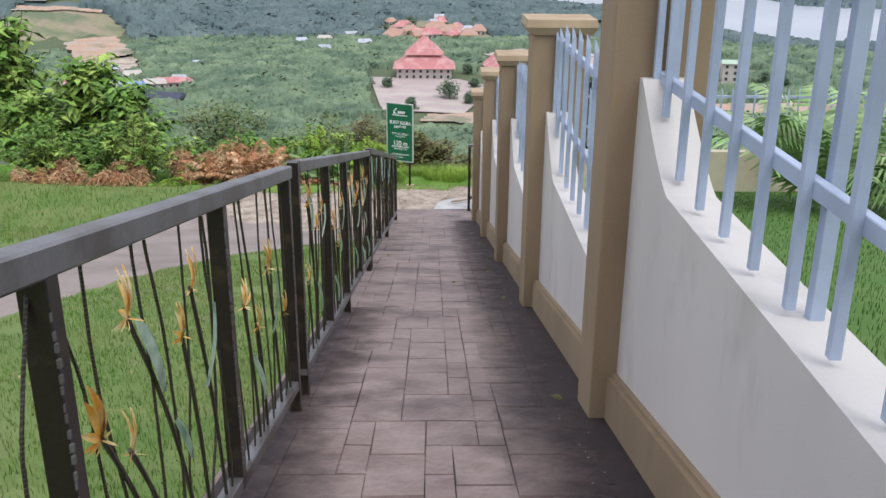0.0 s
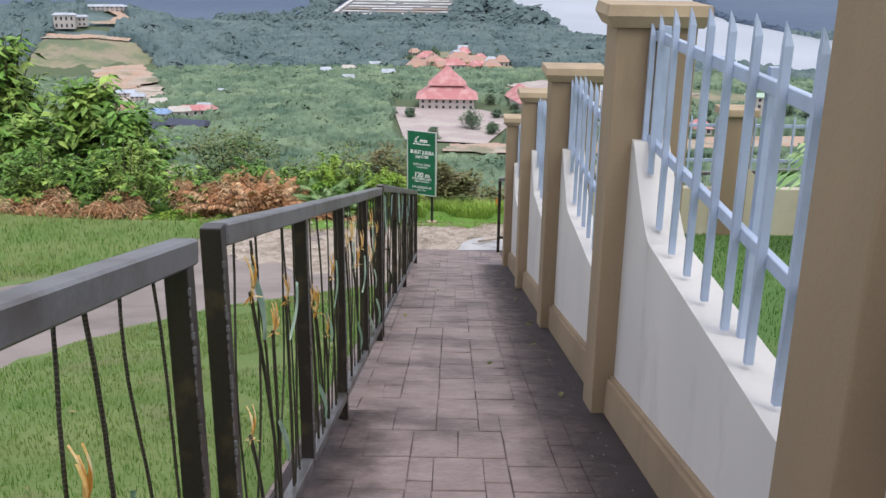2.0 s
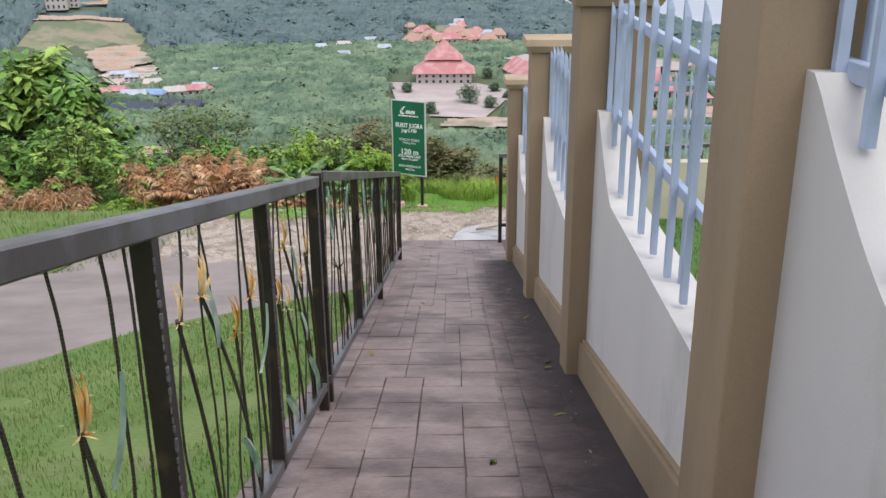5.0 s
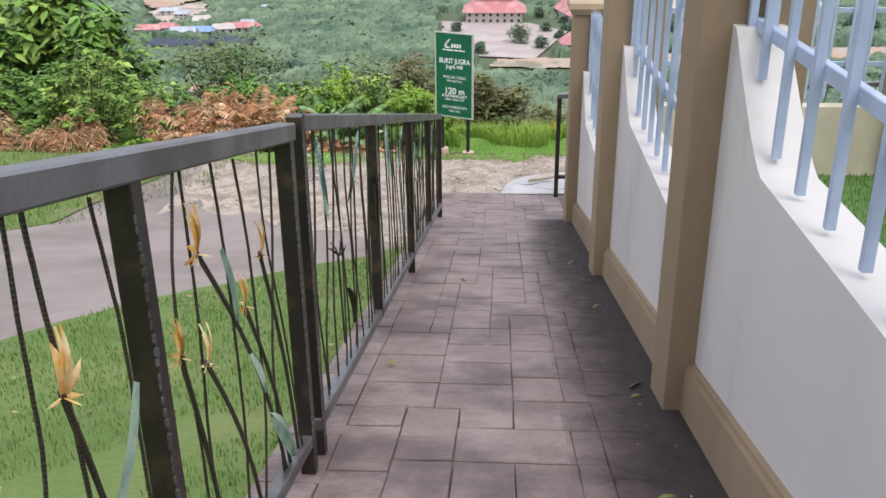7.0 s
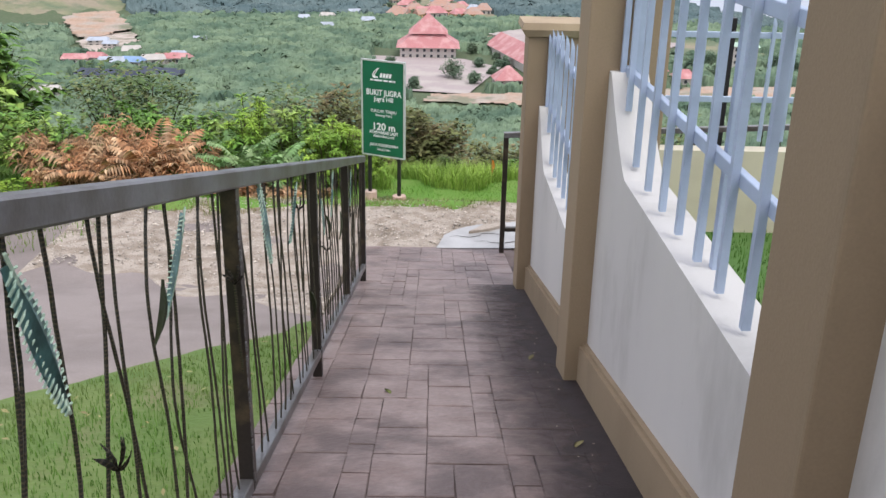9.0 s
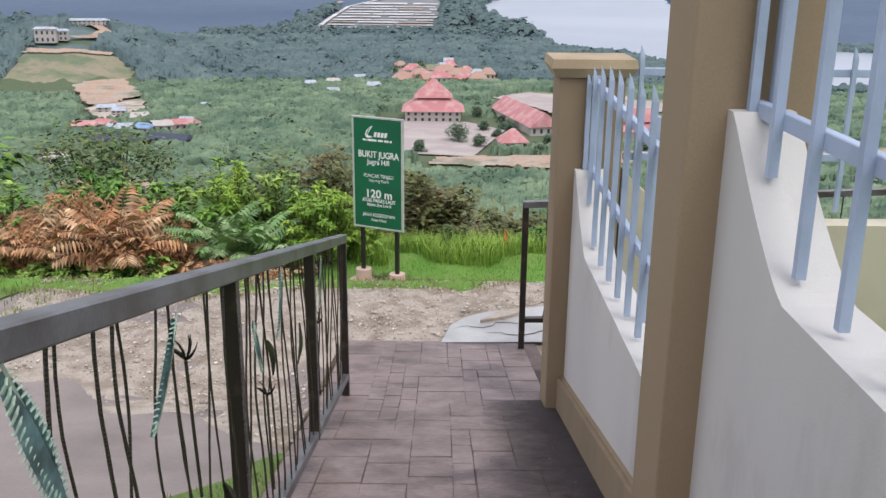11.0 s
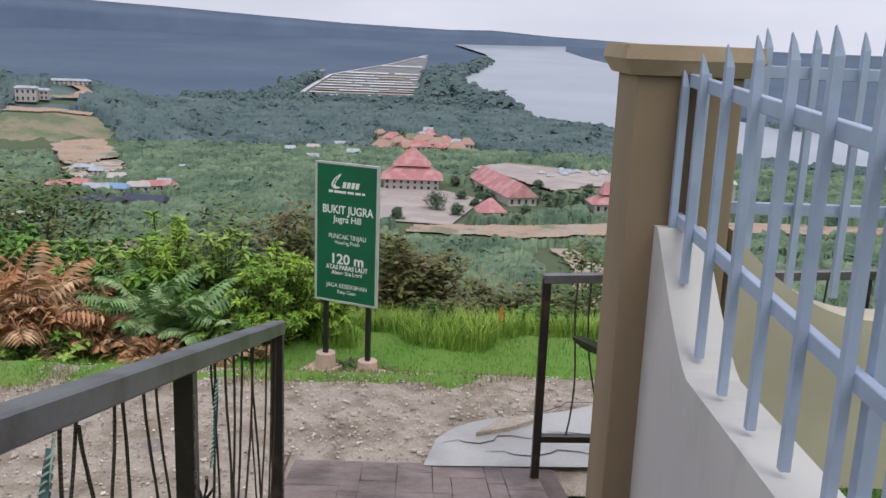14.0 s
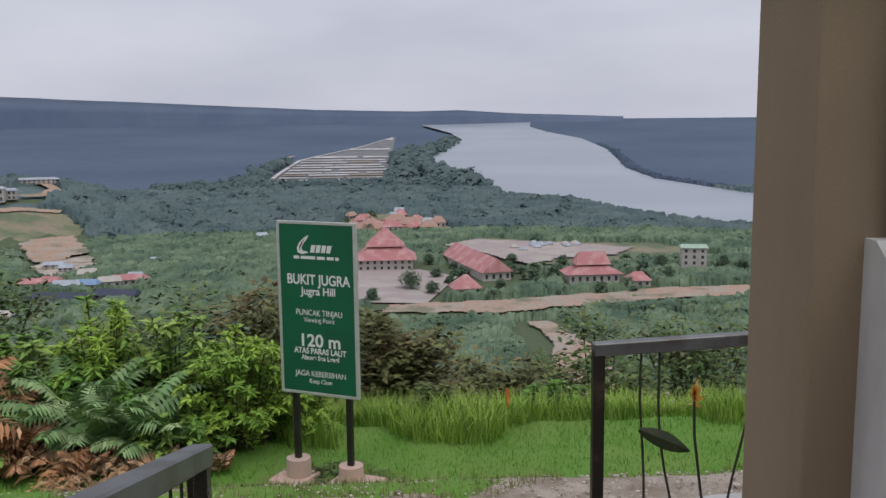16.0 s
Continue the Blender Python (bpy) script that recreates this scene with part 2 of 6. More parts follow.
M_RUBBLE = mat("pale_rubble_ground", (0.520, 0.440, 0.380), 0.95, vary=0.3, scale=0.12, fine=0.6, bump=0.4, dist=0.3, second=(0.360, 0.300, 0.240), stain=(0.200, 0.205, 0.140, 0.8), stain_scale=0.08, stain_at=(0.52, 0.66))
M_TIN = mat("pale_metal_roof", (0.440, 0.480, 0.540), 0.6, vary=0.2, scale=0.2, fine=2, bump=0.1)
M_NAVY = mat("dark_navy_roof", (0.055, 0.065, 0.100), 0.6, vary=0.15, scale=0.2, fine=2, bump=0.1)
M_EARTH = mat("cleared_earth", (0.440, 0.310, 0.230), 0.95, vary=0.25, scale=0.05, fine=0.4, bump=0.4, dist=0.2, second=(0.400, 0.340, 0.280), stain=(0.170, 0.190, 0.120, 0.8), stain_scale=0.035, stain_at=(0.52, 0.62))
M_PAVED = mat("pale_paved_yard", (0.400, 0.335, 0.320), 0.9, vary=0.12, scale=0.06, fine=0.7, bump=0.2, second=(0.460, 0.410, 0.370))
M_FIELD = mat("dry_field", (0.240, 0.235, 0.140), 0.95, vary=0.2, scale=0.04, fine=0.3, bump=0.3, second=(0.290, 0.245, 0.175), stain=(0.120, 0.165, 0.095, 0.85), stain_scale=0.03, stain_at=(0.46, 0.60))
M_POND = mat("pond_embankment", (0.175, 0.185, 0.195), 0.9, vary=0.25, scale=0.02, fine=0.1, bump=0.2, second=(0.240, 0.235, 0.235))
M_PONDW = mat("pond_water", (0.660, 0.640, 0.625), 0.6, vary=0.15, scale=0.02, bump=0, second=(0.420, 0.400, 0.385))
M_RIVER = mat("river_water", (0.270, 0.310, 0.360), 0.30, vary=0.05, scale=0.003, fine=0.02, bump=0.05, dist=0.5, second=(0.330, 0.370, 0.420), spec=0.5)
M_TAPE = mat("orange_marker_cloth", (0.900, 0.360, 0.090), 0.7, vary=0.15, scale=20, bump=0.1)
M_CRACK = mat("dark_crack_filler", (0.060, 0.055, 0.050), 0.8, vary=0.3, scale=12, bump=0.3)
M_GATE = mat("black_gate_paint", (0.018, 0.018, 0.020), 0.4, vary=0.2, scale=9, bump=0.1)

gn, gl = M_GRIME.node_tree.nodes, M_GRIME.node_tree.links
g_co, g_sep, g_noise, g_sum, g_rng = gn.new("ShaderNodeTexCoord"), gn.new("ShaderNodeSeparateXYZ"), gn.new("ShaderNodeTexNoise"), gn.new("ShaderNodeMath"), gn.new("ShaderNodeMapRange")
g_noise.inputs["Scale"].default_value, g_noise.inputs["Detail"].default_value = 4.5, 10
g_noise.inputs["Roughness"].default_value = 0.68
g_sum.operation = "MULTIPLY_ADD"
g_sum.inputs[1].default_value = 1.25
g_rng.inputs["From Min"].default_value, g_rng.inputs["From Max"].default_value, g_rng.inputs["To Max"].default_value = 1.26, 1.82, 0.88
gl.new(g_co.outputs["Object"], g_noise.inputs["Vector"])
gl.new(g_co.outputs["Object"], g_sep.inputs["Vector"])
gl.new(g_sep.outputs["X"], g_sum.inputs[0])
gl.new(g_noise.outputs["Fac"], g_sum.inputs[2])
gl.new(g_sum.outputs["Value"], g_rng.inputs["Value"])
gl.new(g_rng.outputs["Result"], gn["Principled BSDF"].inputs["Alpha"])

# ribs of the rods: light caught on them is painted as paler colour bands
rn, rl = M_ROD.node_tree.nodes, M_ROD.node_tree.links
r_geo, r_wave, r_mix, r_rng = rn.new("ShaderNodeNewGeometry"), rn.new("ShaderNodeTexWave"), rn.new("ShaderNodeMix"), rn.new("ShaderNodeMapRange")
r_wave.wave_type, r_wave.bands_direction = "BANDS", "Z"
r_wave.inputs["Scale"].default_value, r_wave.inputs["Distortion"].default_value = 34.0, 7.0
r_rng.inputs["From Min"].default_value, r_rng.inputs["From Max"].default_value = 0.62, 0.85
r_mix.data_type = "RGBA"
r_mix.inputs["A"].default_value, r_mix.inputs["B"].default_value = (0.030, 0.030, 0.024, 1), (0.088, 0.073, 0.048, 1)
rl.new(r_geo.outputs["Position"], r_wave.inputs["Vector"])
rl.new(r_wave.outputs["Fac"], r_rng.inputs["Value"])
rl.new(r_rng.outputs["Result"], r_mix.inputs["Factor"])
rl.new(r_mix.outputs["Result"], rn["Principled BSDF"].inputs["Base Color"])


def link(name, bm, material, parent=None, label="", smooth=False):
    me = bpy.data.meshes.new(name)
    bm.to_mesh(me)
    bm.free()
    for p in me.polygons:
        p.use_smooth = smooth
    me.materials.append(material)
    ob = new(name, me)
    if parent:
        ob.parent = parent
    if label:
        ob["label"] = label
    return ob


def part(name, bm, material, parent, label="", smooth=False):
    return link(name, bm, material, parent, label, smooth)


def same_mesh(name, data, parent, m):
    ob = new(name, data)
    ob.parent = parent
    ob.matrix_basis = m
    return ob


def thing(name, label, category, group="", kind="", at=(0, 0, 0)):
    ob = new(name)
    ob.empty_display_size = 0.2
    ob.location = at
    return tagged(ob, label, category, group, kind)


def raw(name, verts, faces, material, parent=None, smooth=False):
    me = bpy.data.meshes.new(name)
    verts, faces = np.asarray(verts, np.float32), np.asarray(faces, np.int32)
    me.vertices.add(len(verts))
    me.vertices.foreach_set("co", verts.ravel())
    k = faces.shape[1]
    me.loops.add(faces.size)
    me.loops.foreach_set("vertex_index", faces.ravel())
    me.polygons.add(len(faces))
    me.polygons.foreach_set("loop_start", np.arange(0, faces.size, k, dtype=np.int32))
    me.polygons.foreach_set("use_smooth", np.full(len(faces), smooth))
    me.update(calc_edges=True)
    me.validate()
    me.materials.append(material)
    ob = new(name, me)
    if parent:
        ob.parent = parent
    return ob


def box(bm, x0, x1, y0, y1, z0, z1, bevel=0.0):
    vs = [bm.verts.new((x, y, z)) for x in (x0, x1) for y in (y0, y1) for z in (z0, z1)]
    fs = [bm.faces.new([vs[i] for i in q]) for q in ((0, 1, 3, 2), (4, 6, 7, 5), (0, 4, 5, 1), (2, 3, 7, 6), (0, 2, 6, 4), (1, 5, 7, 3))]
    if bevel:
        bmesh.ops.bevel(bm, geom=list({e for f in fs for e in f.edges}), offset=bevel, segments=2, affect="EDGES", profile=0.6)
    return bm


def beam(bm, a, b, w, h, bevel=0.004, up=(0, 0, 1)):
    """A square tube from a to b, w wide and h high."""
    a, b = Vector(a), Vector(b)
    d = (b - a).normalized()
    side = d.cross(Vector(up)).normalized()
    top = side.cross(d)
    vs = [[bm.verts.new(p + side * sx * w / 2 + top * sz * h / 2) for sx, sz in ((-1, -1), (1, -1), (1, 1), (-1, 1))] for p in (a, b)]
    fs = [bm.faces.new(vs[0][::-1]), bm.faces.new(vs[1])]
    for i in range(4):
        fs.append(bm.faces.new((vs[0][i], vs[0][(i + 1) % 4], vs[1][(i + 1) % 4], vs[1][i])))
    if bevel:
        bmesh.ops.bevel(bm, geom=list({e for f in fs for e in f.edges}), offset=bevel, segments=1, affect="EDGES")
    return bm


def rod(bm, points, r, n=5, twist=0.0, taper=1.0):
    rings = []
    for i, p in enumerate(points):
        d = (Vector(points[min(i + 1, len(points) - 1)]) - Vector(points[max(i - 1, 0)])).normalized()
        side = d.cross(Vector((0, 1, 0.02))).normalized()
        if side.length < 0.1:
            side = Vector((1, 0, 0))
        other = d.cross(side)
        rr = r * (1 + (taper - 1) * i / (len(points) - 1))
        rings.append([bm.verts.new(Vector(p) + rr * (side * math.cos(a) + other * math.sin(a))) for a in (2 * math.pi * k / n + twist * i for k in range(n))])
    for r0, r1 in zip(rings, rings[1:]):
        for k in range(n):
            bm.faces.new((r0[k], r0[(k + 1) % n], r1[(k + 1) % n], r1[k]))
    bm.faces.new(rings[0][::-1])
    bm.faces.new(rings[-1])
    return bm


def prism(bm, profile, x0, x1):
    """A side profile of (y, z) corners drawn out from x0 to x1."""
    a = [bm.verts.new((x0, y, z)) for y, z in profile]
    b = [bm.verts.new((x1, y, z)) for y, z in profile]
    bm.faces.new(a)
    bm.faces.new(b[::-1])
    for i in range(len(profile)):
        j = (i + 1) % len(profile)
        bm.faces.new((a[j], a[i], b[i], b[j]))
    bmesh.ops.recalc_face_normals(bm, faces=bm.faces[:])
    return bm


def ramp_z(y):
    return 0.373 - 0.2501 * y if y < 15.8 else -3.579 - 0.21 * (y - 15.8)


def hill(x, y):
    """Height of the natural ground."""
    z = min(0.07 - 0.2501 * y, 2.6)
    z = max(z, -4.1) if y < 19.7 else -4.1 - 0.50 * min(1.0, (y - 19.7) / 0.8)
    edge = 22.3 + 0.12 * max(0.0, -x - 3)
    if y > edge:
        z = -4.60 - 0.42 * (y - edge)
    z += 0.05 * max(0.0, -x - 7.5) if y < edge else 0.0
    r = math.hypot(x, y - 8)
    if r > 24:
        z = min(z, 2.0 - 0.38 * (r - 24) + (0.0 if y < edge else -4.0))
    z = max(z, -113.0)
    d = math.hypot((x + 430) / 230, (y - 1010) / 230)
    if d < 1:
        z = max(z, -113 + 46 * (1 - d * d) ** 1.3)
    return z


EYE = Vector((0.2, 13.5, -1.5))


def far(x, y, z):
    """Land more than 1.5 km away is drawn in towards the viewpoint, at its true bearing and angular size."""
    v = Vector((x, y, z)) - EYE
    r = v.length
    if r > 1500:
        v *= (1500 + 3000 * (1 - math.exp(-(r - 1500) / 3000))) / r
    return EYE + v


# ---- ground, ramp, road ----
rings = [0, 0.6] + [0.6 + 0.5 * i for i in range(1, 70)] + [35.5 * 1.075 ** i for i in range(1, 88)]
SEG = 180
gv = []
for r in rings:
    for k in range(SEG):
        a = 2 * math.pi * k / SEG
        x, y = r * math.sin(a), 9 + r * math.cos(a)
        z = hill(x, y) + (0.05 * noise.noise((x * 0.5, y * 0.5, 0)) if r < 60 else 0)
        if -0.7 < x < 9.2 and y < 18.2:
            z -= 0.12
        gv.append(far(x, y, z if r < 1200 else -118))
gf = []
for i in range(1, len(rings) - 1):
    for k in range(SEG):
        gf.append((i * SEG + k, (i + 1) * SEG + k, (i + 1) * SEG + (k + 1) % SEG, i * SEG + (k + 1) % SEG))
gf += [(k, SEG + k, SEG + (k + 1) % SEG, (k + 1) % SEG) for k in range(SEG)]
ground = raw("ground", gv, gf, M_SOIL, smooth=True)
# outer rings of the ground get the plain's haze-tinted colour
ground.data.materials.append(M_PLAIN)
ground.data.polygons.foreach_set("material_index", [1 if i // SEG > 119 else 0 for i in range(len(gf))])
tagged(ground, "green hill ground falling to a wide wooded plain", "ground", kind="structure")


def sheet(name, outline_l, outline_r, material, lift, label, category, steps=40, cross=8, rough=0.0, dip=0.0):
    """A strip that lies on the hill between two edges, each a function of 0..1."""
    v, f = [], []
    for i in range(steps + 1):
        l, r = outline_l(i / steps), outline_r(i / steps)
        for j in range(cross + 1):
            x, y = l[0] + (r[0] - l[0]) * j / cross, l[1] + (r[1] - l[1]) * j / cross
            v.append((x, y, hill(x, y) + lift + rough * noise.noise((x * 2.6, y * 2.6, lift * 90)) - (dip if j in (0, cross) else 0)))
    for i in range(steps):
        for j in range(cross):
            a = i * (cross + 1) + j
            f.append((a, a + 1, a + cross + 2, a + cross + 1))
    ob = raw(name, v, f, material, smooth=True)
    return tagged(ob, label, category, kind="structure")


def lerp(pts, t):
    k = t * (len(pts) - 1)
    i = min(int(k), len(pts) - 2)
    return tuple(p + (q - p) * (k - i) for p, q in zip(pts[i], pts[i + 1]))


ROAD_R = [(-4.6, -12), (-4.2, -3), (-3.8, 4), (-3.35, 9.3), (-2.9, 11.3), (-2.3, 12.6), (-1.55, 13.7), (-0.9, 14.5), (-0.62, 15.2), (-0.6, 17.2)]
ROAD_L = [(-10, -12), (-9.2, -3), (-8.4, 4), (-7.3, 10), (-6.5, 13), (-5.9, 15.5), (-5.2, 17.6), (-4.2, 19.6), (-3.2, 19.9)]
sheet("road", lambda t: lerp(ROAD_L, t), lambda t: lerp(ROAD_R, t), M_ROAD, 0.055, "worn pinkish grey hill road beside the grass", "road", 110, 32, 0.006, 0.035)
sheet("gravel_ground", lambda t: (-4.2 + 9 * t, 16.9 - 2.1 * max(0.0, (t - 0.14) / 0.258) ** 1.3 + 0.22 * math.sin(23 * t) + 0.15 * math.sin(51 * t) if -4.2 + 9 * t < -0.62 else 17.6), lambda t: (-4.2 + 9 * t, 20.0 + 0.9 * max(0, t - 0.6)), M_GRAVEL, 0.060, "rough gravel and earth at the foot of the ramp", "gravel", 90, 40, 0.018, 0.04)
sheet("concrete_apron", lambda t: (0.35 + 0.75 * t ** 0.5 + 3.5 * t, 17.85 + 0.15 * t), lambda t: (0.45 + 4.2 * t, 18.3 + 1.15 * t ** 0.6 + 0.5 * t + 0.05 * math.sin(20 * t)), M_WET, 0.092, "damp pale concrete apron with dark cracks", "pavement", 30, 20)


def verge_near(x):
    """Where the grass verge begins beyond the gravel."""
    return float(np.interp(x, (-11, -6, -4.2, -2.6, -1.2, 0.6, 1.35, 5), (20.8, 19.9, 19.3, 19.0, 19.42, 19.42, 19.75, 21.3))) + 0.10 * noise.noise((x * 2.3, 4, 0))


sheet("lawn_verge", lambda t: (-11 + 16 * t, verge_near(-11 + 16 * t)), lambda t: (-11 + 16 * t, 22.8), M_VERGE, 0.075, "short bright grass verge along the road", "lawn", 160, 30, 0.035, 0.05)
sheet("lawn_bank", lambda t: (lerp(ROAD_L, t)[0] - 9, lerp(ROAD_L, t)[1]), lambda t: lerp(ROAD_L, t), M_LAWN, 0.035, "green grass bank beyond the road", "lawn", 90, 24, 0.014)
sheet("lawn_slope", lambda t: (lerp(ROAD_R, t)[0] - 0.5, lerp(ROAD_R, t)[1]), lambda t: (-0.56, lerp(ROAD_R, t)[1]), M_LAWN, 0.046, "sloping green lawn between railing and road", "lawn", 150, 30, 0.014)

# ramp slab
bm = bmesh.new()
prism(bm, [(-7, ramp_z(-7) - 0.012), (15.8, ramp_z(15.8) - 0.012), (17.9, ramp_z(17.9) - 0.012), (17.9, -4.6), (-7, -1.0)], -0.55, 1.26)
ramp = link("ramp", bm, M_JOINT)
tagged(ramp, "sloping footpath of brown stamped concrete", "footpath", kind="structure")

# ---- boundary wall with piers and steel fence ----
PIER = [(-3.2, 2.75), (-0.05, 2.03), (3.08, 1.26), (6.22, 0.467), (9.32, -0.243), (12.43, -0.92), (15.50, -1.78)]
LEVEL = [2.30, 1.62, 0.91, 0.075, -0.645, -1.33, -2.20]
FENCE_LEAN = [0.0, 0.0, 0.0, 0.0, 0.0, 0.0, 0.042]
PICKETS = [(0.25, 0.285), (0.25, 0.285), (0.24, 0.290), (0.236, 0.296), (0.25, 0.285), (0.25, 0.28), (0.26, 0.265)]
DEEP = 0.34
WALL_X, PANEL_X, BACK_X = 1.08, 1.20, 1.39
FENCE_X = 1.262


def build_pier(y, z_cap, label):
    ob = thing("wall_pier", label, "pier", "piers of the ramp wall", at=(WALL_X + 0.21, y + DEEP / 2, ramp_z(y + DEEP / 2)))
    inv = Matrix.Translation(ob.location).inverted()
    bm = bmesh.new()
    box(bm, WALL_X, WALL_X + 0.42, y, y + DEEP, ramp_z(y) - 0.25, z_cap - 0.115, 0.008)
    bm.transform(inv)
    part("shaft", bm, M_TAN, ob)
    bm = bmesh.new()
    x0, x1, y0, y1 = WALL_X - 0.06, WALL_X + 0.48, y - 0.06, y + DEEP + 0.06
    lo = [bm.verts.new(p) for p in ((x0 + 0.035, y0 + 0.035, z_cap - 0.115), (x1 - 0.035, y0 + 0.035, z_cap - 0.115), (x1 - 0.035, y1 - 0.035, z_cap - 0.115), (x0 + 0.035, y1 - 0.035, z_cap - 0.115))]
    mid = [bm.verts.new(p) for p in ((x0, y0, z_cap - 0.055), (x1, y0, z_cap - 0.055), (x1, y1, z_cap - 0.055), (x0, y1, z_cap - 0.055))]
    hi = [bm.verts.new(p) for p in ((x0 + 0.01, y0 + 0.01, z_cap), (x1 - 0.01, y0 + 0.01, z_cap), (x1 - 0.01, y1 - 0.01, z_cap), (x0 + 0.01, y1 - 0.01, z_cap))]
    bm.faces.new(lo[::-1])
    bm.faces.new(hi)
    for a, b in ((lo, mid), (mid, hi)):
        for i in range(4):
            bm.faces.new((a[i], a[(i + 1) % 4], b[(i + 1) % 4], b[i]))
    bm.transform(inv)
    part("cap", bm, M_CAP, ob, "cream moulded cap")
    return ob


def sweep(a):
    return min(1.0, max(0.0, a) / 0.9) ** 1.28


def panel_profile(y0, y1, top, rise, foot):
    """Level top that sweeps up in a hollow curve to the downhill pier."""
    pts = [(y0, foot(y0)), (y0, top)]
    run = 0.60
    for i in range(13):
        a = i / 12
        pts.append((y1 - run + run * a, top + (rise - top) * sweep(a)))
    pts.append((y1, foot(y1)))
    return pts


def spear_bar(bm, x, y, z0, z1, w=0.028):
    """Square tube ending in a cut, pointed tip."""
    h = w / 2
    ring = lambda z, s: [bm.verts.new((x + sx * h * s, y + sy * h * s, z)) for sx, sy in ((-1, -1), (1, -1), (1, 1), (-1, 1))]
    r0, r1, r2 = ring(z0, 1), ring(z1 - 0.075, 1), [bm.verts.new((x + dx * h, y + dy * h, z)) for dx, dy, z in ((-1, -0.35, z1), (0.1, -0.35, z1 - 0.03), (0.1, 0.35, z1 - 0.03), (-1, 0.35, z1 - 0.006))]
    for a, b in ((r0, r1), (r1, r2)):
        for i in range(4):
            bm.faces.new((a[i], a[(i + 1) % 4], b[(i + 1) % 4], b[i]))
    bm.faces.new(r0[::-1])
    bm.faces.new(r2)


piers = []
for i, (y, rise) in enumerate(PIER):
    piers.append(build_pier(y, rise + 0.70, "tan painted square pier with a cream cap on the wall"))
for i in range(1, len(PIER)):
    y0, y1 = PIER[i - 1][0] + DEEP, PIER[i][0]
    rise, top = PIER[i][1], LEVEL[i]
    wall = thing("wall_%d" % i, "white painted wall panel with curved top and tan skirting", "wall", kind="structure")
    bm = bmesh.new()
    prism(bm, panel_profile(y0, y1, top, rise, lambda y: ramp_z(y) + 0.02), PANEL_X, BACK_X)
    part("wall_panel", bm, M_WHITE, wall)
    bm = bmesh.new()
    prism(bm, [(y0, ramp_z(y0) - 0.2), (y0, ramp_z(y0) + 0.25), (y1, ramp_z(y1) + 0.25), (y1, ramp_z(y1) - 0.2)], PANEL_X - 0.045, PANEL_X + 0.002)
    bmesh.ops.bevel(bm, geom=[e for e in bm.edges if e.verts[0].co.z > ramp_z(e.verts[0].co.y) and e.verts[1].co.z > ramp_z(e.verts[1].co.y) and abs(e.verts[0].co.y - e.verts[1].co.y) > 1 and e.verts[0].co.x < PANEL_X], offset=0.02, segments=2, affect="EDGES")
    part("skirting", bm, M_TAN, wall, "tan painted skirting")
    fence = thing("steel_fence", "pale blue steel picket fence on the white wall", "fence", "fence bays of the ramp wall", at=(FENCE_X, (y0 + y1) / 2, top))
    inv = Matrix.Translation(fence.location).inverted()
    for dz, nm in ((0.005, "lower_rail"), (0.548, "upper_rail")):
        bm = bmesh.new()
        beam(bm, (FENCE_X + 0.028, y0, rise + dz - FENCE_LEAN[i] * (y1 - y0 - 0.6)), (FENCE_X + 0.028, y1, rise + dz + FENCE_LEAN[i] * 0.6), 0.03, 0.05, 0.003)
        bm.transform(inv)
        part(nm, bm, M_STEEL, fence)
    first, pitch = PICKETS[i]
    for k in range(int((y1 - y0 - first - 0.03) / pitch) + 2):
        back = 0.034 if k == 0 else first + pitch * (k - 1)
        y = y1 - back
        foot = top + (rise - top) * sweep(1 - back / 0.60) + 0.022
        tip = rise + 0.615 + 0.165 * (1 - math.exp(-back / 0.55)) + 0.008 * math.sin(3.1 * k + i)
        bm = bmesh.new()
        spear_bar(bm, FENCE_X, y, min(foot, rise - 0.02), tip)
        bm.transform(inv)
        part("picket", bm, M_STEEL, fence)
        if k in (0, 6):
            bm = bmesh.new()
            box(bm, FENCE_X + 0.047, FENCE_X + 0.087, y - 0.034, y + 0.006, foot - 0.05, rise + 0.60, 0.003)
            bm.transform(inv)
            part("stanchion", bm, M_STEEL, fence)

# cross wall at the foot of the yard, turning from the last pier
CROSS_Y = 15.62


def cross_panel(name, x0, x1, z_rise, z):
    wall = thing(name, "cream painted cross wall with curved top", "wall", kind="structure")
    prof = [(x0, -4.2), (x0, z_rise)] + [(x0 + 0.62 * k / 10, z + (z_rise - z) * (1 - k / 10) ** 1.9) for k in range(1, 11)] + [(x1, z), (x1, -4.2)]
    bm = bmesh.new()
    a = [bm.verts.new((x, CROSS_Y - 0.09, q)) for x, q in prof]
    b = [bm.verts.new((x, CROSS_Y + 0.09, q)) for x, q in prof]
    bm.faces.new(a)
    bm.faces.new(b[::-1])
    for k in range(len(prof)):
        j = (k + 1) % len(prof)
        bm.faces.new((a[j], a[k], b[k], b[j]))
    bmesh.ops.recalc_face_normals(bm, faces=bm.faces[:])
    part("wall_panel", bm, M_CREAM, wall)
    return wall


cross_panel("wall_7", 1.53, 4.40, -1.80, -2.16)
cross_panel("wall_8", 4.84, 9.2, -1.78, -2.16)


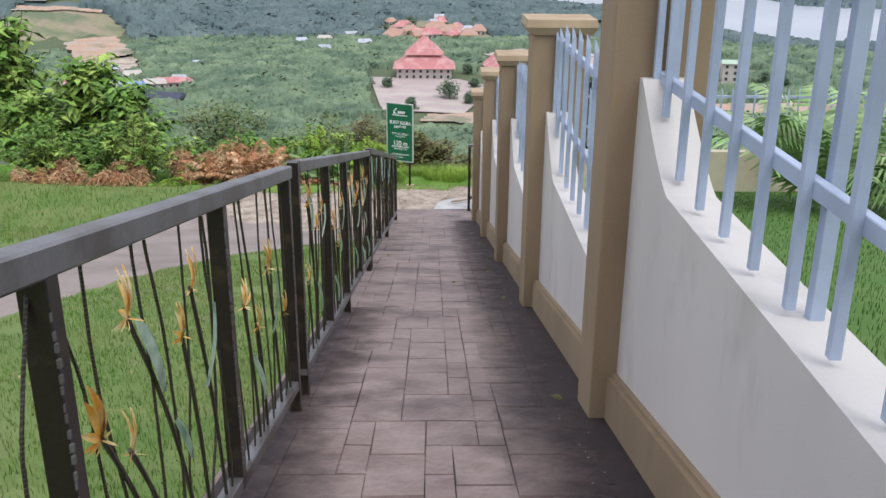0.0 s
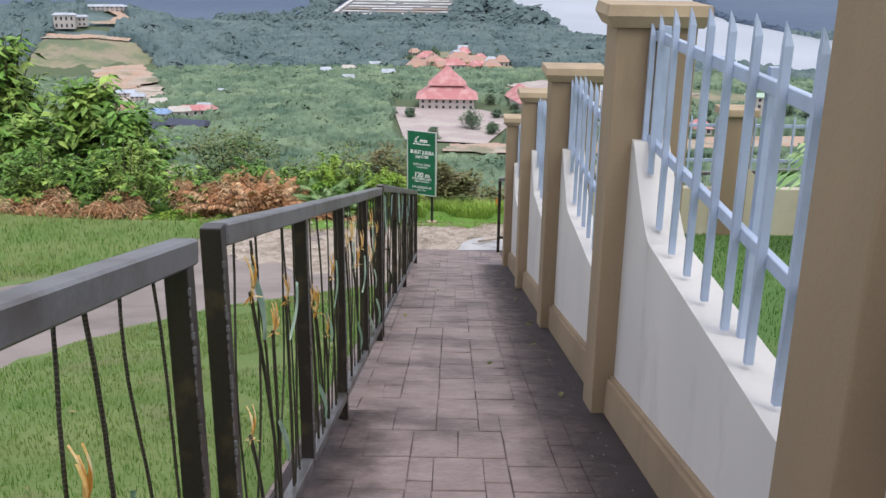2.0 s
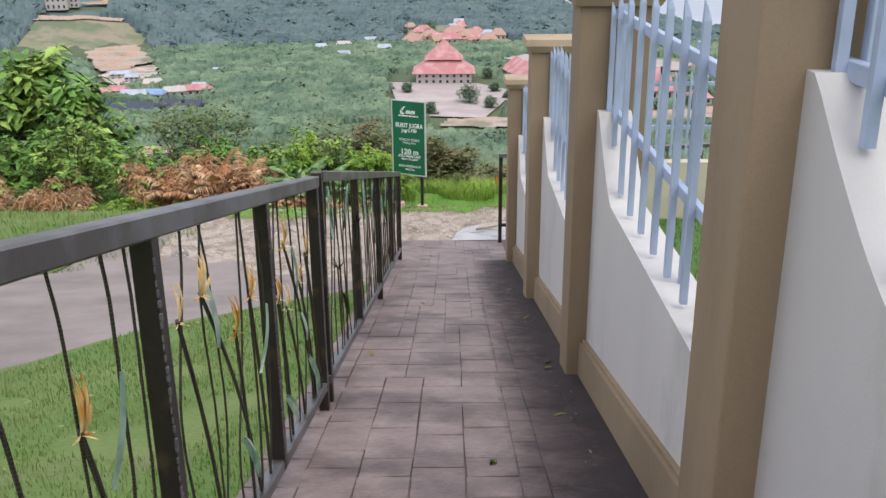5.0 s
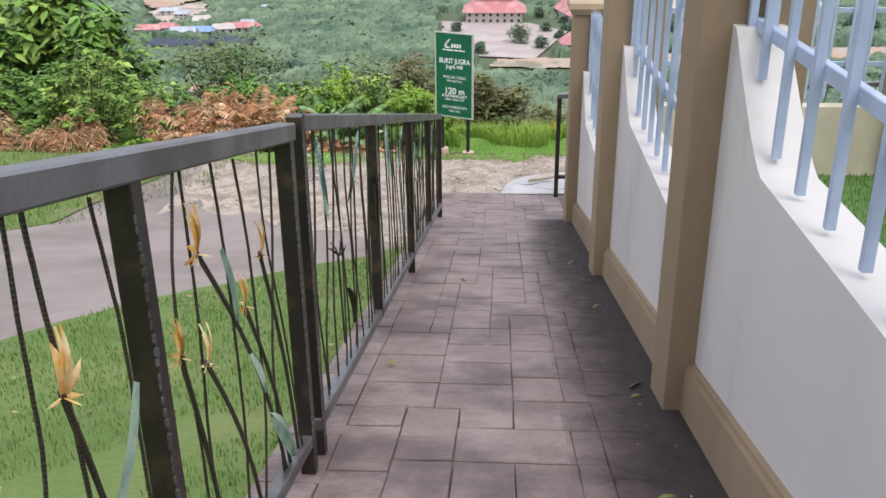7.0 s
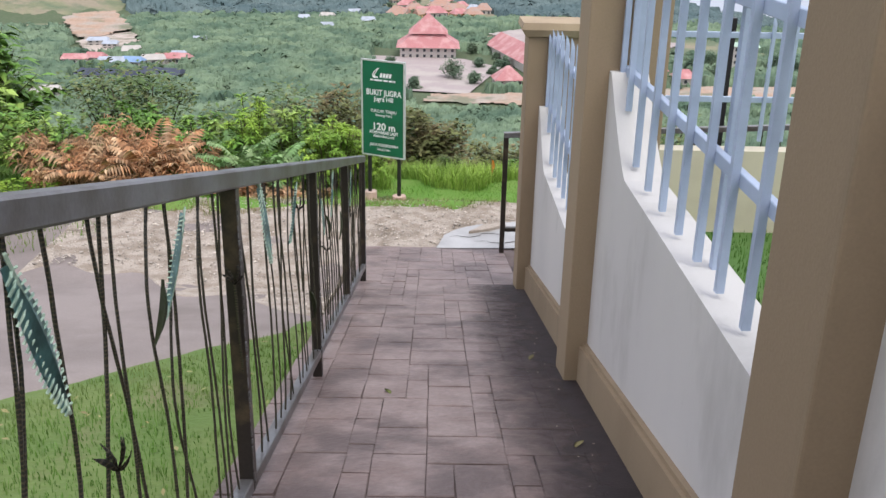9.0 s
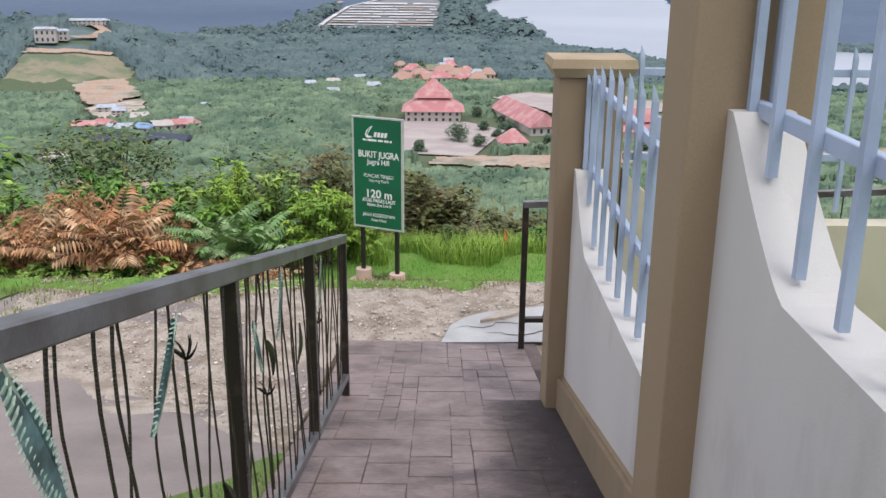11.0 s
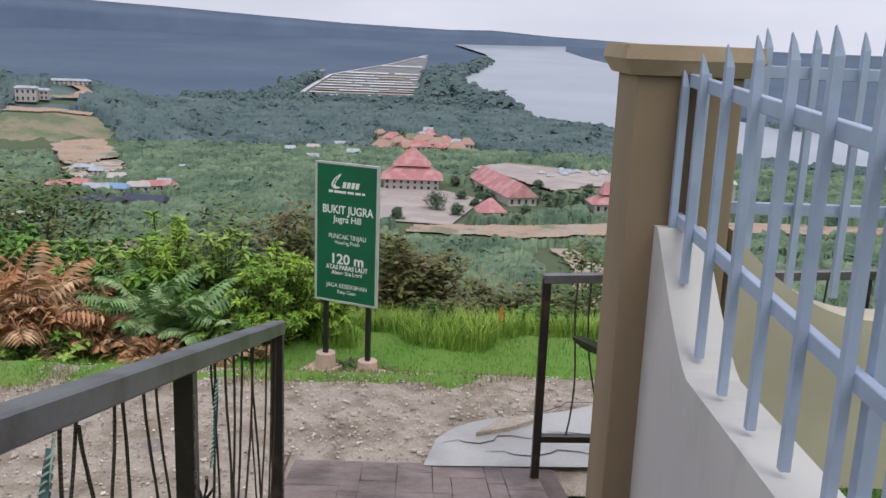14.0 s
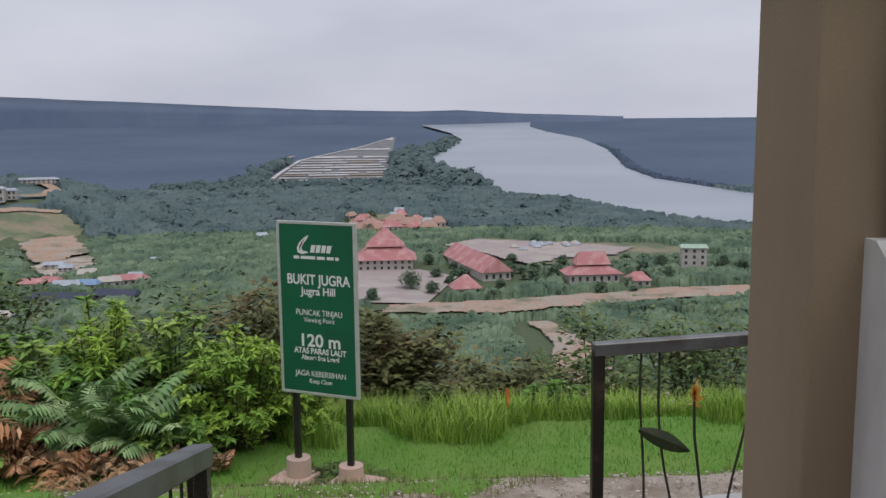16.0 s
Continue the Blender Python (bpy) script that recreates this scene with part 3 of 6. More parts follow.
def cross_fence(x0, x1, y, z_low, z_high, z_top, n, z_foot):
    fence = thing("steel_fence", "pale blue steel picket fence on the cream cross wall", "fence", "fence bays of the yard", at=(x0, y, z_foot))
    inv = Matrix.Translation(fence.location).inverted()
    for z, nm in ((z_low, "lower_rail"), (z_high, "upper_rail")):
        bm = bmesh.new()
        beam(bm, (x0, y, z), (x1, y, z), 0.03, 0.05, 0.003)
        bm.transform(inv)
        part(nm, bm, M_STEEL, fence)
    for k in range(n):
        bm = bmesh.new()
        spear_bar(bm, x0 + 0.08 + (x1 - x0 - 0.16) * k / (n - 1), y - 0.03, z_foot, z_top)
        bm.transform(inv)
        part("picket", bm, M_STEEL, fence)
    return fence


cross_fence(1.53, 4.40, CROSS_Y, -1.72, -1.17, -1.0, 15, -2.08)
cross_fence(4.84, 9.2, CROSS_Y, -1.72, -1.17, -1.0, 22, -2.08)
bm = bmesh.new()
box(bm, 4.40, 4.84, CROSS_Y - 0.2, CROSS_Y + 0.2, -4.3, -1.0, 0.008)
cp = thing("wall_pier", "tan painted square pier on the cross wall", "pier", "piers of the yard wall")
part("shaft", bm, M_TAN, cp)
bm = bmesh.new()
box(bm, 4.34, 4.90, CROSS_Y - 0.26, CROSS_Y + 0.26, -1.0, -0.88, 0.02)
part("cap", bm, M_CAP, cp, "cream moulded cap")

# yard lawn behind the ramp wall
bm = bmesh.new()
prism(bm, [(-7, 1.9), (2, 0.0), (9, -1.55), (15.55, -2.92), (15.55, -5), (-7, -5)], BACK_X - 0.01, 9.0)
yard = link("yard_lawn", bm, M_YARDG)
tagged(yard, "mown green lawn sloping behind the fence", "lawn", kind="structure")

# ---- wrought railing beside the ramp ----
RAIL_X = -0.36
SECTIONS = [
    (-4.30, 3.26, 2.385, 0.757, [-4.28, -3.05, -1.83, -0.61, 0.62, 1.92, 3.23], True),
    (3.50, 8.58, 0.720, -0.490, [3.53, 4.82, 6.02, 7.305, 8.56], True),
    (8.70, 15.93, -0.492, -2.425, [8.745, 10.54, 12.50, 14.29, 15.91], False),
]


def wavy(y, z0, z1, lean, amp, phase, n=14, dx=0.0):
    pts = []
    for i in range(n):
        u = i / (n - 1)
        pts.append((RAIL_X + dx * math.sin(3 * u + phase), y + lean * u + amp * math.sin(phase + 5.0 * u) + 0.3 * amp * math.sin(2 * phase + 11 * u), z0 + (z1 - z0) * u))
    return pts


def metal_leaf(bm, base, direction, length, width, normal, bend=0.15, n=7):
    """A pointed plate leaf with a folded midrib."""
    base, d = Vector(base), Vector(direction).normalized()
    nor = Vector(normal).normalized()
    side = d.cross(nor).normalized()
    rows = []
    for i in range(n):
        u = i / (n - 1)
        w = width * max(0.03, math.sin(math.pi * min(1, 0.06 + 0.94 * u)) ** 0.8)
        c = base + d * length * u + nor * bend * length * math.sin(math.pi * u) * 0.4
        rows.append((bm.verts.new(c - side * w / 2), bm.verts.new(c + nor * width * 0.14), bm.verts.new(c + side * w / 2)))
    made = []
    for a, b in zip(rows, rows[1:]):
        made.append(bm.faces.new((a[0], a[1], b[1], b[0])))
        made.append(bm.faces.new((a[1], a[2], b[2], b[1])))
    bmesh.ops.solidify(bm, geom=made, thickness=0.002)


def metal_flower(bm, base, tilt, size):
    """A bird-of-paradise head: a few long upright petals, a beak to one side and a spray of short fingers below."""
    side = 1 if tilt > 0 else -1
    for k, (a, l) in enumerate(((-0.20, 0.80), (-0.07, 1.0), (0.05, 0.92), (0.17, 0.72))):
        metal_leaf(bm, base, (0.10 * math.sin(k * 2.1), a + tilt, 1), size * l, size * 0.21, (1, 0.3 * math.sin(k), 0), 0.25, 6)
    metal_leaf(bm, base, (0.05, side * 0.8, 0.6), size * 0.55, size * 0.15, (1, 0, 0.2), 0.25, 5)
    for k in range(6):
        metal_leaf(bm, base, (0.3 * math.sin(1.9 * k), side * (0.85 - 0.22 * k), -0.30 + 0.06 * k), size * 0.30, size * 0.06, (1, 0, 0.2), 0.2, 4)


FLOWER_DATA = []
for k in range(4):
    bm = bmesh.new()
    metal_flower(bm, (0, 0, 0), (-0.10, 0.12, -0.05, 0.16)[k], (0.135, 0.112, 0.105, 0.125)[k])
    o = link("flower", bm, M_FLOWER)
    FLOWER_DATA.append(o.data)
    bpy.data.objects.remove(o)


def hung_leaf(name, data, parent, inv, ya, ha, yb, hb, unit, dx=0.012):
    """A leaf made hanging straight down for a length of unit, laid from one point of the railing's plane to another."""
    dy, dz = yb - ya, ramp_z(yb) + hb - ramp_z(ya) - ha
    k = math.hypot(dy, dz) / unit
    return same_mesh(name, data, parent, inv @ pose(RAIL_X + dx, ya, ramp_z(ya) + ha, math.degrees(math.atan2(dy, -dz)), 0, 0) @ Matrix.Scale(k, 4))


bm = bmesh.new()
metal_leaf(bm, (0, 0, 0), (0, 0, -1), 0.30, 0.075, (1, 0.15, 0.05), 0.12, 9)
o = link("leaf", bm, M_LEAFMETAL)
PLATE_LEAF = o.data
bpy.data.objects.remove(o)
bm = bmesh.new()
metal_leaf(bm, (0, 0, 0), (0, 0, -1), 0.33, 0.072, (1, 0.1, 0), 0.06, 9)
o = link("feather_leaf", bm, M_LEAFTEAL)
FEATHER = o.data
bpy.data.objects.remove(o)
bm = bmesh.new()
for k in range(19):
    u = (k + 0.7) / 20
    w = 0.038 * math.sin(math.pi * min(1, 0.08 + 0.92 * u)) ** 0.7
    for q in (-1, 1):
        rod(bm, [(0.010, 0.001 * q, -0.33 * u), (0.012, q * w * 0.6, -0.33 * u - 0.003), (0.006, q * w, -0.33 * u - 0.012)], 0.0026, 4)
rod(bm, [(0.010, 0, 0.02), (0.013, 0.002, -0.16), (0.008, 0, -0.33)], 0.0035, 4)
o = link("feather_rib", bm, M_LEAFMETAL)
FEATHER_RIB = o.data
bpy.data.objects.remove(o)

bm = bmesh.new()
metal_leaf(bm, (0, 0, 0), (0, 0, -1), 0.22, 0.050, (1, -0.3, 0), 0.2, 7)
o = link("rusty_leaf", bm, M_LEAFDARK)
RUSTY_LEAF = o.data
bpy.data.objects.remove(o)

# flower heads along the path: place, height over the path, which head, foot of its stem
FLOWERS = [
    (0.75, 0.75, 0, 1.10), (0.90, 0.66, 1, 1.20), (0.97, 0.97, 0, 1.42), (1.36, 0.84, 2, 1.55), (1.48, 0.95, 3, 1.75),
    (2.12, 0.78, 1, 2.35), (2.34, 0.66, 2, 2.50), (2.58, 0.86, 0, 2.85), (2.92, 0.60, 1, 3.10),
    (3.82, 1.06, 0, 4.20), (4.11, 0.89, 1, 4.20), (4.36, 0.97, 2, 4.45), (3.72, 0.62, 1, 3.95),
    (4.89, 0.87, 2, 5.10), (5.02, 0.82, 0, 5.30), (5.51, 0.92, 3, 5.72), (5.30, 0.66, 1, 5.45),
    (6.14, 1.02, 1, 6.45), (6.36, 1.06, 3, 6.95), (6.70, 0.88, 0, 6.84), (6.93, 0.96, 3, 7.12),
    (7.42, 0.87, 2, 7.62), (7.57, 0.80, 1, 7.95), (7.59, 1.08, 0, 8.25), (7.90, 0.87, 2, 8.30), (8.10, 0.98, 1, 8.42),
]
LEAVES = [
    (1.04, 0.95, 1.18, 0.72), (1.73, 0.86, 1.57, 0.62), (1.25, 0.62, 1.36, 0.46), (2.25, 0.55, 2.40, 0.32), (2.80, 0.80, 2.66, 0.55),
    (3.85, 1.14, 3.98, 0.88), (4.60, 1.00, 4.40, 0.80), (4.15, 0.55, 4.28, 0.34), (5.33, 0.76, 5.50, 0.58), (5.75, 0.98, 5.62, 0.74), (5.05, 0.46, 5.22, 0.24),
    (6.41, 1.10, 6.50, 0.86), (7.20, 0.88, 7.01, 0.64), (6.70, 0.48, 6.86, 0.26), (7.93, 0.71, 8.04, 0.54), (8.06, 0.45, 8.28, 0.20), (7.45, 0.41, 7.67, 0.22), (7.78, 1.05, 7.84, 0.82),
]
FEATHERS = [(8.97, 1.26, 9.11, 0.95), (9.93, 1.25, 9.70, 1.00), (10.93, 1.26, 11.10, 0.93), (11.82, 1.21, 11.58, 0.95), (12.74, 1.06, 12.86, 0.84), (13.35, 1.2, 13.2, 0.92), (14.6, 1.15, 14.5, 0.88)]
SMALL_LEAVES = [(9.73, 1.10, 9.62, 0.95), (9.50, 0.55, 9.60, 0.34), (13.00, 0.95, 13.08, 0.78), (13.8, 0.9, 13.7, 0.7), (12.2, 0.6, 12.3, 0.42)]
BUDS = [(9.31, 0.74), (10.48, 0.95), (11.91, 1.08), (12.95, 0.72), (14.4, 0.8)]

for si, (ya, yb, za, zb, posts, flowers) in enumerate(SECTIONS):
    rail_at = lambda y: za + (zb - za) * (y - ya) / (yb - ya)
    slope = (zb - za) / (yb - ya)
    low_at = lambda y: ramp_z(y) + 0.145
    ob = thing("railing", "dark bronze steel railing with wavy rods and metal flowers" if flowers else "dark bronze steel railing with wavy rods and rusty leaves", "railing", "railing bays beside the ramp", at=(RAIL_X, ya, ramp_z(ya)))
    inv = Matrix.Translation(ob.location).inverted()
    bm = bmesh.new()
    start = ya + 0.058 if si else ya - 0.03
    beam(bm, (RAIL_X, start, rail_at(start) + 0.03), (RAIL_X, yb + 0.03, rail_at(yb + 0.03) + 0.03), 0.062, 0.06, 0.006)
    bm.transform(inv)
    part("top_rail", bm, M_RAILTOP, ob, "worn steel top rail with grey sky sheen in its colour")
    bm = bmesh.new()
    beam(bm, (RAIL_X, ya, low_at(ya)), (RAIL_X, yb, low_at(yb)), 0.05, 0.05, 0.004)
    bm.transform(inv)
    part("bottom_rail", bm, M_RAILTOP, ob)
    for k, y in enumerate(posts):
        ends = k in (0, len(posts) - 1)
        bm = bmesh.new()
        box(bm, RAIL_X - 0.027, RAIL_X + 0.027, y - 0.027, y + 0.027, ramp_z(y) - 0.03 if ends or k % 2 == 0 else low_at(y) - 0.02, rail_at(y) + (0.056 if si and k == 0 else 0.004), 0.004)
        bm.transform(inv)
        post = part("post", bm, M_RAIL, ob)
        bm = bmesh.new()
        z0, z1 = low_at(y) + 0.02, rail_at(y) - 0.02
        for j in range(int((z1 - z0) / 0.028)):
            z = z0 + 0.028 * j + 0.004 * math.sin(3.7 * j)
            s = 0.0045 + 0.003 * math.sin(5.3 * j + k)
            box(bm, RAIL_X + 0.026, RAIL_X + 0.026 + s, y - 0.031, y - 0.022, z, z + 0.016)
        bm.transform(inv)
        part("weld_seam", bm, M_RAILTOP, post, "rough stitched weld seam")
    for ya2, yb2 in zip(posts, posts[1:]):
        gap = 0.185 if flowers else 0.135
        n = int((yb2 - ya2) / gap)
        for k in range(n):
            y = ya2 + (k + 0.8) * (yb2 - ya2) / (n + 0.6)
            lean = rnd.uniform(-0.16, 0.16)
            lean = max(ya2 + 0.05 - y, min(yb2 - 0.05 - y, lean))
            bm = bmesh.new()
            rod(bm, [tuple(inv @ Vector(p)) for p in wavy(y, low_at(y) + 0.01, rail_at(y + lean) - 0.002, lean, rnd.uniform(0.010, 0.055), rnd.uniform(0, 6.28), n=20, dx=0.010)], rnd.uniform(0.0037, 0.0049), 5, twist=0.5)
            part("wavy_rod", bm, M_ROD, ob)
    for y, h, kind_of, yf in FLOWERS:
        if not ya < y < yb:
            continue
        dx = 0.018
        y2, h2 = min(yf, yb - 0.06), low_at(yf) - ramp_z(yf)
        bm = bmesh.new()
        rod(bm, [tuple(inv @ Vector((RAIL_X + dx * (1 - u), y + (y2 - y) * (u + 0.12 * math.sin(math.pi * u)), ramp_z(y + (y2 - y) * u) + h + (h2 - h) * u))) for u in [i / 9 for i in range(10)]], 0.0064, 6, twist=0.4)
        part("flower_stem", bm, M_ROD, ob)
        same_mesh("flower", FLOWER_DATA[kind_of], ob, inv @ pose(RAIL_X + dx, y, ramp_z(y) + h - 0.01, 0, 0, rnd.uniform(-20, 20)))
    for ya2, ha, yb2, hb in LEAVES:
        if ya < ya2 < yb:
            hung_leaf("leaf", PLATE_LEAF, ob, inv, ya2, ha, yb2, hb, 0.30)
    for ya2, ha, yb2, hb in FEATHERS:
        if ya < ya2 < yb:
            leaf = hung_leaf("feather_leaf", FEATHER, ob, inv, ya2, ha, yb2, hb, 0.33)
            same_mesh("feather_rib", FEATHER_RIB, leaf, Matrix.Identity(4))
    for ya2, ha, yb2, hb in SMALL_LEAVES:
        if ya < ya2 < yb:
            hung_leaf("rusty_leaf", RUSTY_LEAF, ob, inv, ya2, ha, yb2, hb, 0.22)
    for y, h in BUDS:
        if ya < y < yb:
            bm = bmesh.new()
            for j in range(6):
                metal_leaf(bm, (0, 0, 0), (0.6 * math.sin(j), 0.5 * math.cos(j * 1.9), 0.8), 0.07, 0.020, (1, 0, 0.2), 0.3, 4)
            rod(bm, [(0, 0, 0), (0, 0.02, -0.2), (0, 0.05, -0.45)], 0.005, 5)
            bm.transform(inv @ pose(RAIL_X + 0.012, y, ramp_z(y) + h))
            part("bare_bud", bm, M_ROD, ob, "rusty flower bud that lost its paint")

# railing that turns off at the ramp's foot
GY = 17.63
ob = thing("railing", "dark bronze steel railing panel at the ramp foot", "railing", "railing bays beside the ramp", at=(1.1, GY, -4.0))
inv = Matrix.Translation(ob.location).inverted()
top = lambda x: -2.575 + 0.045 * (x - 1.1)
for a, b, w, h, nm, m in (((1.075, GY, top(1.075)), (9.0, GY, top(9.0)), 0.06, 0.06, "top_rail", M_RAILTOP), ((1.1, GY, -3.68), (9.0, GY, -3.55), 0.05, 0.05, "bottom_rail", M_RAIL)):
    bm = bmesh.new()
    beam(bm, a, b, w, h, 0.005)
    bm.transform(inv)
    part(nm, bm, m, ob)
for x in (1.1, 3.17, 5.2, 7.2, 8.97):
    bm = bmesh.new()
    box(bm, x - 0.027, x + 0.027, GY - 0.027, GY + 0.027, -4.1, top(x), 0.004)
    bm.transform(inv)
    part("post", bm, M_RAIL, ob)
for x, lean, ph in ((1.28, 0.05, 0.4), (1.50, -0.12, 2.0), (1.72, 0.1, 4.0), (1.95, -0.06, 1.0), (2.2, 0.1, 3.0), (2.45, -0.1, 5.0), (2.75, 0.08, 0.0), (2.95, -0.05, 2.5), *((3.3 + 0.19 * k, 0.1 * math.sin(2.2 * k), 1.3 * k) for k in range(29))):
    bm = bmesh.new()
    rod(bm, [tuple(inv @ Vector((x + lean * u + 0.03 * math.sin(ph + 4.5 * u), GY, -3.66 + (top(x) - 0.03 + 3.66) * u))) for u in [i / 9 for i in range(10)]], 0.0065, 5, twist=0.5)
    part("wavy_rod", bm, M_ROD, ob)
bm = bmesh.new()
metal_leaf(bm, (1.29, GY - 0.02, -2.96), (0.9, 0, -0.42), 0.27, 0.085, (0, -1, 0.5), 0.1)
bm.transform(inv)
part("leaf", bm, M_LEAFDARK, ob, "dark olive metal leaf")
bm = bmesh.new()
rod(bm, [tuple(inv @ Vector(p)) for p in ((1.72, GY, -3.66), (1.60, GY, -3.3), (1.56, GY, -3.0), (1.555, GY, -2.84))], 0.007, 5)
part("flower_stem", bm, M_ROD, ob)
same_mesh("flower", FLOWER_DATA[0], ob, inv @ pose(1.555, GY, -2.85, 0, 0, 90) @ Matrix.Scale(0.9, 4))

bm = bmesh.new()
box(bm, 3.48, 3.56, 17.85, 17.93, -4.1, -1.30, 0.006)
tagged(link("lamp_post", bm, M_GATE), "black square steel post beyond the cross wall", "post")

# ---- green sign on two posts ----
SL, SR = Vector((-0.745, 20.922)), Vector((-0.128, 20.624))
s_dir = (SR - SL).normalized()
yaw = math.degrees(math.atan2(s_dir.y, s_dir.x))
S_W, S_H = (SR - SL).length, 1.38
sign = thing("sign_board", "green notice board with white lettering on two black posts", "sign", at=(SL.x, SL.y, -4.2))
sign.rotation_euler = (0, 0, radians(yaw))
bm = bmesh.new()
box(bm, 0.0, S_W, 0.0, 0.02, 0.485, 0.485 + S_H, 0.003)
part("board", bm, M_SIGN, sign)
for nm, q in (("edge_strip", (-0.012, 0.012, 0.473, 0.497 + S_H)), ("edge_strip", (S_W - 0.012, S_W + 0.012, 0.473, 0.497 + S_H)), ("edge_strip", (0.012, S_W - 0.012, 0.473, 0.495)), ("edge_strip", (0.012, S_W - 0.012, 0.475 + S_H, 0.497 + S_H))):
    bm = bmesh.new()
    box(bm, q[0], q[1], -0.006, 0.028, q[2], q[3], 0.002)
    part(nm, bm, M_SIGNEDGE, sign, "pale metal edge strip")
for x in (0.095, S_W - 0.10):
    bm = bmesh.new()
    box(bm, x - 0.024, x + 0.024, 0.022, 0.062, -0.20, 1.75, 0.004)
    part("post", bm, M_POST, sign)
    bm = bmesh.new()
    rod(bm, [(x, 0.042, -0.40), (x, 0.042, -0.22), (x, 0.042, -0.095)], 0.108, 14, taper=0.92)
    part("footing", bm, M_FOOT, sign, "round pinkish concrete footing")
bm = bmesh.new()
box(bm, S_W - 0.27, S_W + 0.14, -0.22, 0.22, -0.55, -0.225, 0.03)
part("footing_block", bm, M_FOOT, sign, "broken pinkish concrete base slab")
bm = bmesh.new()
box(bm, -0.10, 0.22, -0.14, 0.20, -0.55, -0.245, 0.03)
part("footing_block", bm, M_FOOT, sign, "broken pinkish concrete base slab")


Z0 = 0.485 + S_H


def lettering(text, down, cap, width, bold=0.0):
    """A line of capitals cap high and width wide, its middle at the given share of the board's height from the top."""
    cu = bpy.data.curves.new("lettering", "FONT")
    cu.body, cu.size, cu.align_x, cu.extrude, cu.offset = text, cap / 0.70, "CENTER", 0.001, bold
    tmp = new("lettering", cu)
    me = bpy.data.meshes.new_from_object(tmp.evaluated_get(bpy.context.evaluated_depsgraph_get()))
    bpy.data.objects.remove(tmp)
    me.materials.clear()
    me.materials.append(M_INK)
    xs = [p.co.x for p in me.vertices]
    o = new("lettering", me)
    o.parent = sign
    o.matrix_basis = pose(S_W / 2 + 0.012, -0.002, Z0 - S_H * down - cap / 2, 90, 0, 0) @ Matrix.Diagonal((width / (max(xs) - min(xs)), 1, 1, 1))
    return o


lettering("BUKIT JUGRA", 0.325, 0.080, 0.565, 0.0022)
lettering("Jugra Hill", 0.392, 0.062, 0.315, 0.0016)
lettering("PUNCAK TINJAU", 0.519, 0.048, 0.415)
lettering("Viewing Point", 0.562, 0.038, 0.280)
lettering("120 m", 0.683, 0.100, 0.350, 0.0030)
lettering("ATAS PARAS LAUT", 0.746, 0.046, 0.475, 0.0016)
lettering("Above Sea Level", 0.786, 0.038, 0.345, 0.0014)
lettering("JAGA KEBERSIHAN", 0.882, 0.045, 0.462)
lettering("Keep Clean", 0.926, 0.038, 0.205)
# emblem: a leaf-shaped swoosh with a dark core, and slanted bars with dark edges
def plate(pts, depth, material, name, label):
    bm = bmesh.new()
    bm.faces.new([bm.verts.new((x, depth, Z0 - z)) for x, z in pts])
    bmesh.ops.recalc_face_normals(bm, faces=bm.faces[:])
    bmesh.ops.solidify(bm, geom=bm.faces[:], thickness=0.001)
    part(name, bm, material, sign, label)


swoosh = [(0.285, 0.092), (0.240, 0.115), (0.195, 0.155), (0.172, 0.200), (0.180, 0.235), (0.215, 0.248), (0.275, 0.236), (0.262, 0.222), (0.228, 0.222), (0.214, 0.200), (0.232, 0.165), (0.262, 0.130)]
plate(swoosh, -0.003, M_INK, "emblem", "plain white swoosh emblem")
plate([(0.252, 0.122), (0.216, 0.152), (0.196, 0.190), (0.199, 0.222), (0.206, 0.196), (0.224, 0.158)], -0.005, M_POST, "emblem_core", "dark core of the emblem")
for k in range(4):
    x = 0.292 + 0.048 * k
    plate([(x, 0.232), (x + 0.036, 0.232), (x + 0.052, 0.172), (x + 0.014, 0.172)], -0.003, M_INK, "emblem_bar", "plain white slanted emblem bar")
for x, w in ((0.14, 0.05), (0.205, 0.13), (0.352, 0.07), (0.44, 0.06), (0.515, 0.03)):
    bm = bmesh.new()
    box(bm, x, x + w, -0.003, 0.0, Z0 - 0.286, Z0 - 0.262)
    part("caption_bar", bm, M_INK, sign, "small white caption line")

# ---- vegetation ----
gen = np.random.default_rng(11)


def leaves(name, parent, material, centres, normals_up, length, width, droop=0.3, label=""):
    """Many small folded leaves at the given places."""
    n = len(centres)
    az = gen.uniform(0, 2 * np.pi, n)
    el = gen.uniform(-0.5, 0.9, n) * (1 - normals_up) + normals_up * gen.uniform(0.4, 1.2, n)
    d = np.stack([np.cos(az) * np.cos(el), np.sin(az) * np.cos(el), np.sin(el)], 1)
    side = np.stack([-np.sin(az), np.cos(az), gen.uniform(-0.4, 0.4, n)], 1)
    L = (length * gen.uniform(0.6, 1.3, n))[:, None]
    W = (width * gen.uniform(0.7, 1.2, n))[:, None]
    dn = np.array([0, 0, -1.0])
    a = centres
    b = centres + d * L * 0.5 + side * W * 0.5 + dn * droop * L * 0.15
    c = centres + d * L * 0.5 - side * W * 0.5 + dn * droop * L * 0.15
    e = centres + d * L + dn * droop * L * 0.5
    mid = centres + d * L * 0.5 + dn * droop * L * 0.02
    v = np.stack([a, b, mid, c, e], 1).reshape(-1, 3)
    k = np.arange(n)[:, None] * 5
    f = np.concatenate([k + [[0, 1, 2]], k + [[0, 2, 3]], k + [[1, 4, 2]], k + [[2, 4, 3]]])
    ob = raw(name, v, f, material, parent)
    if label:
        ob["label"] = label
    return ob


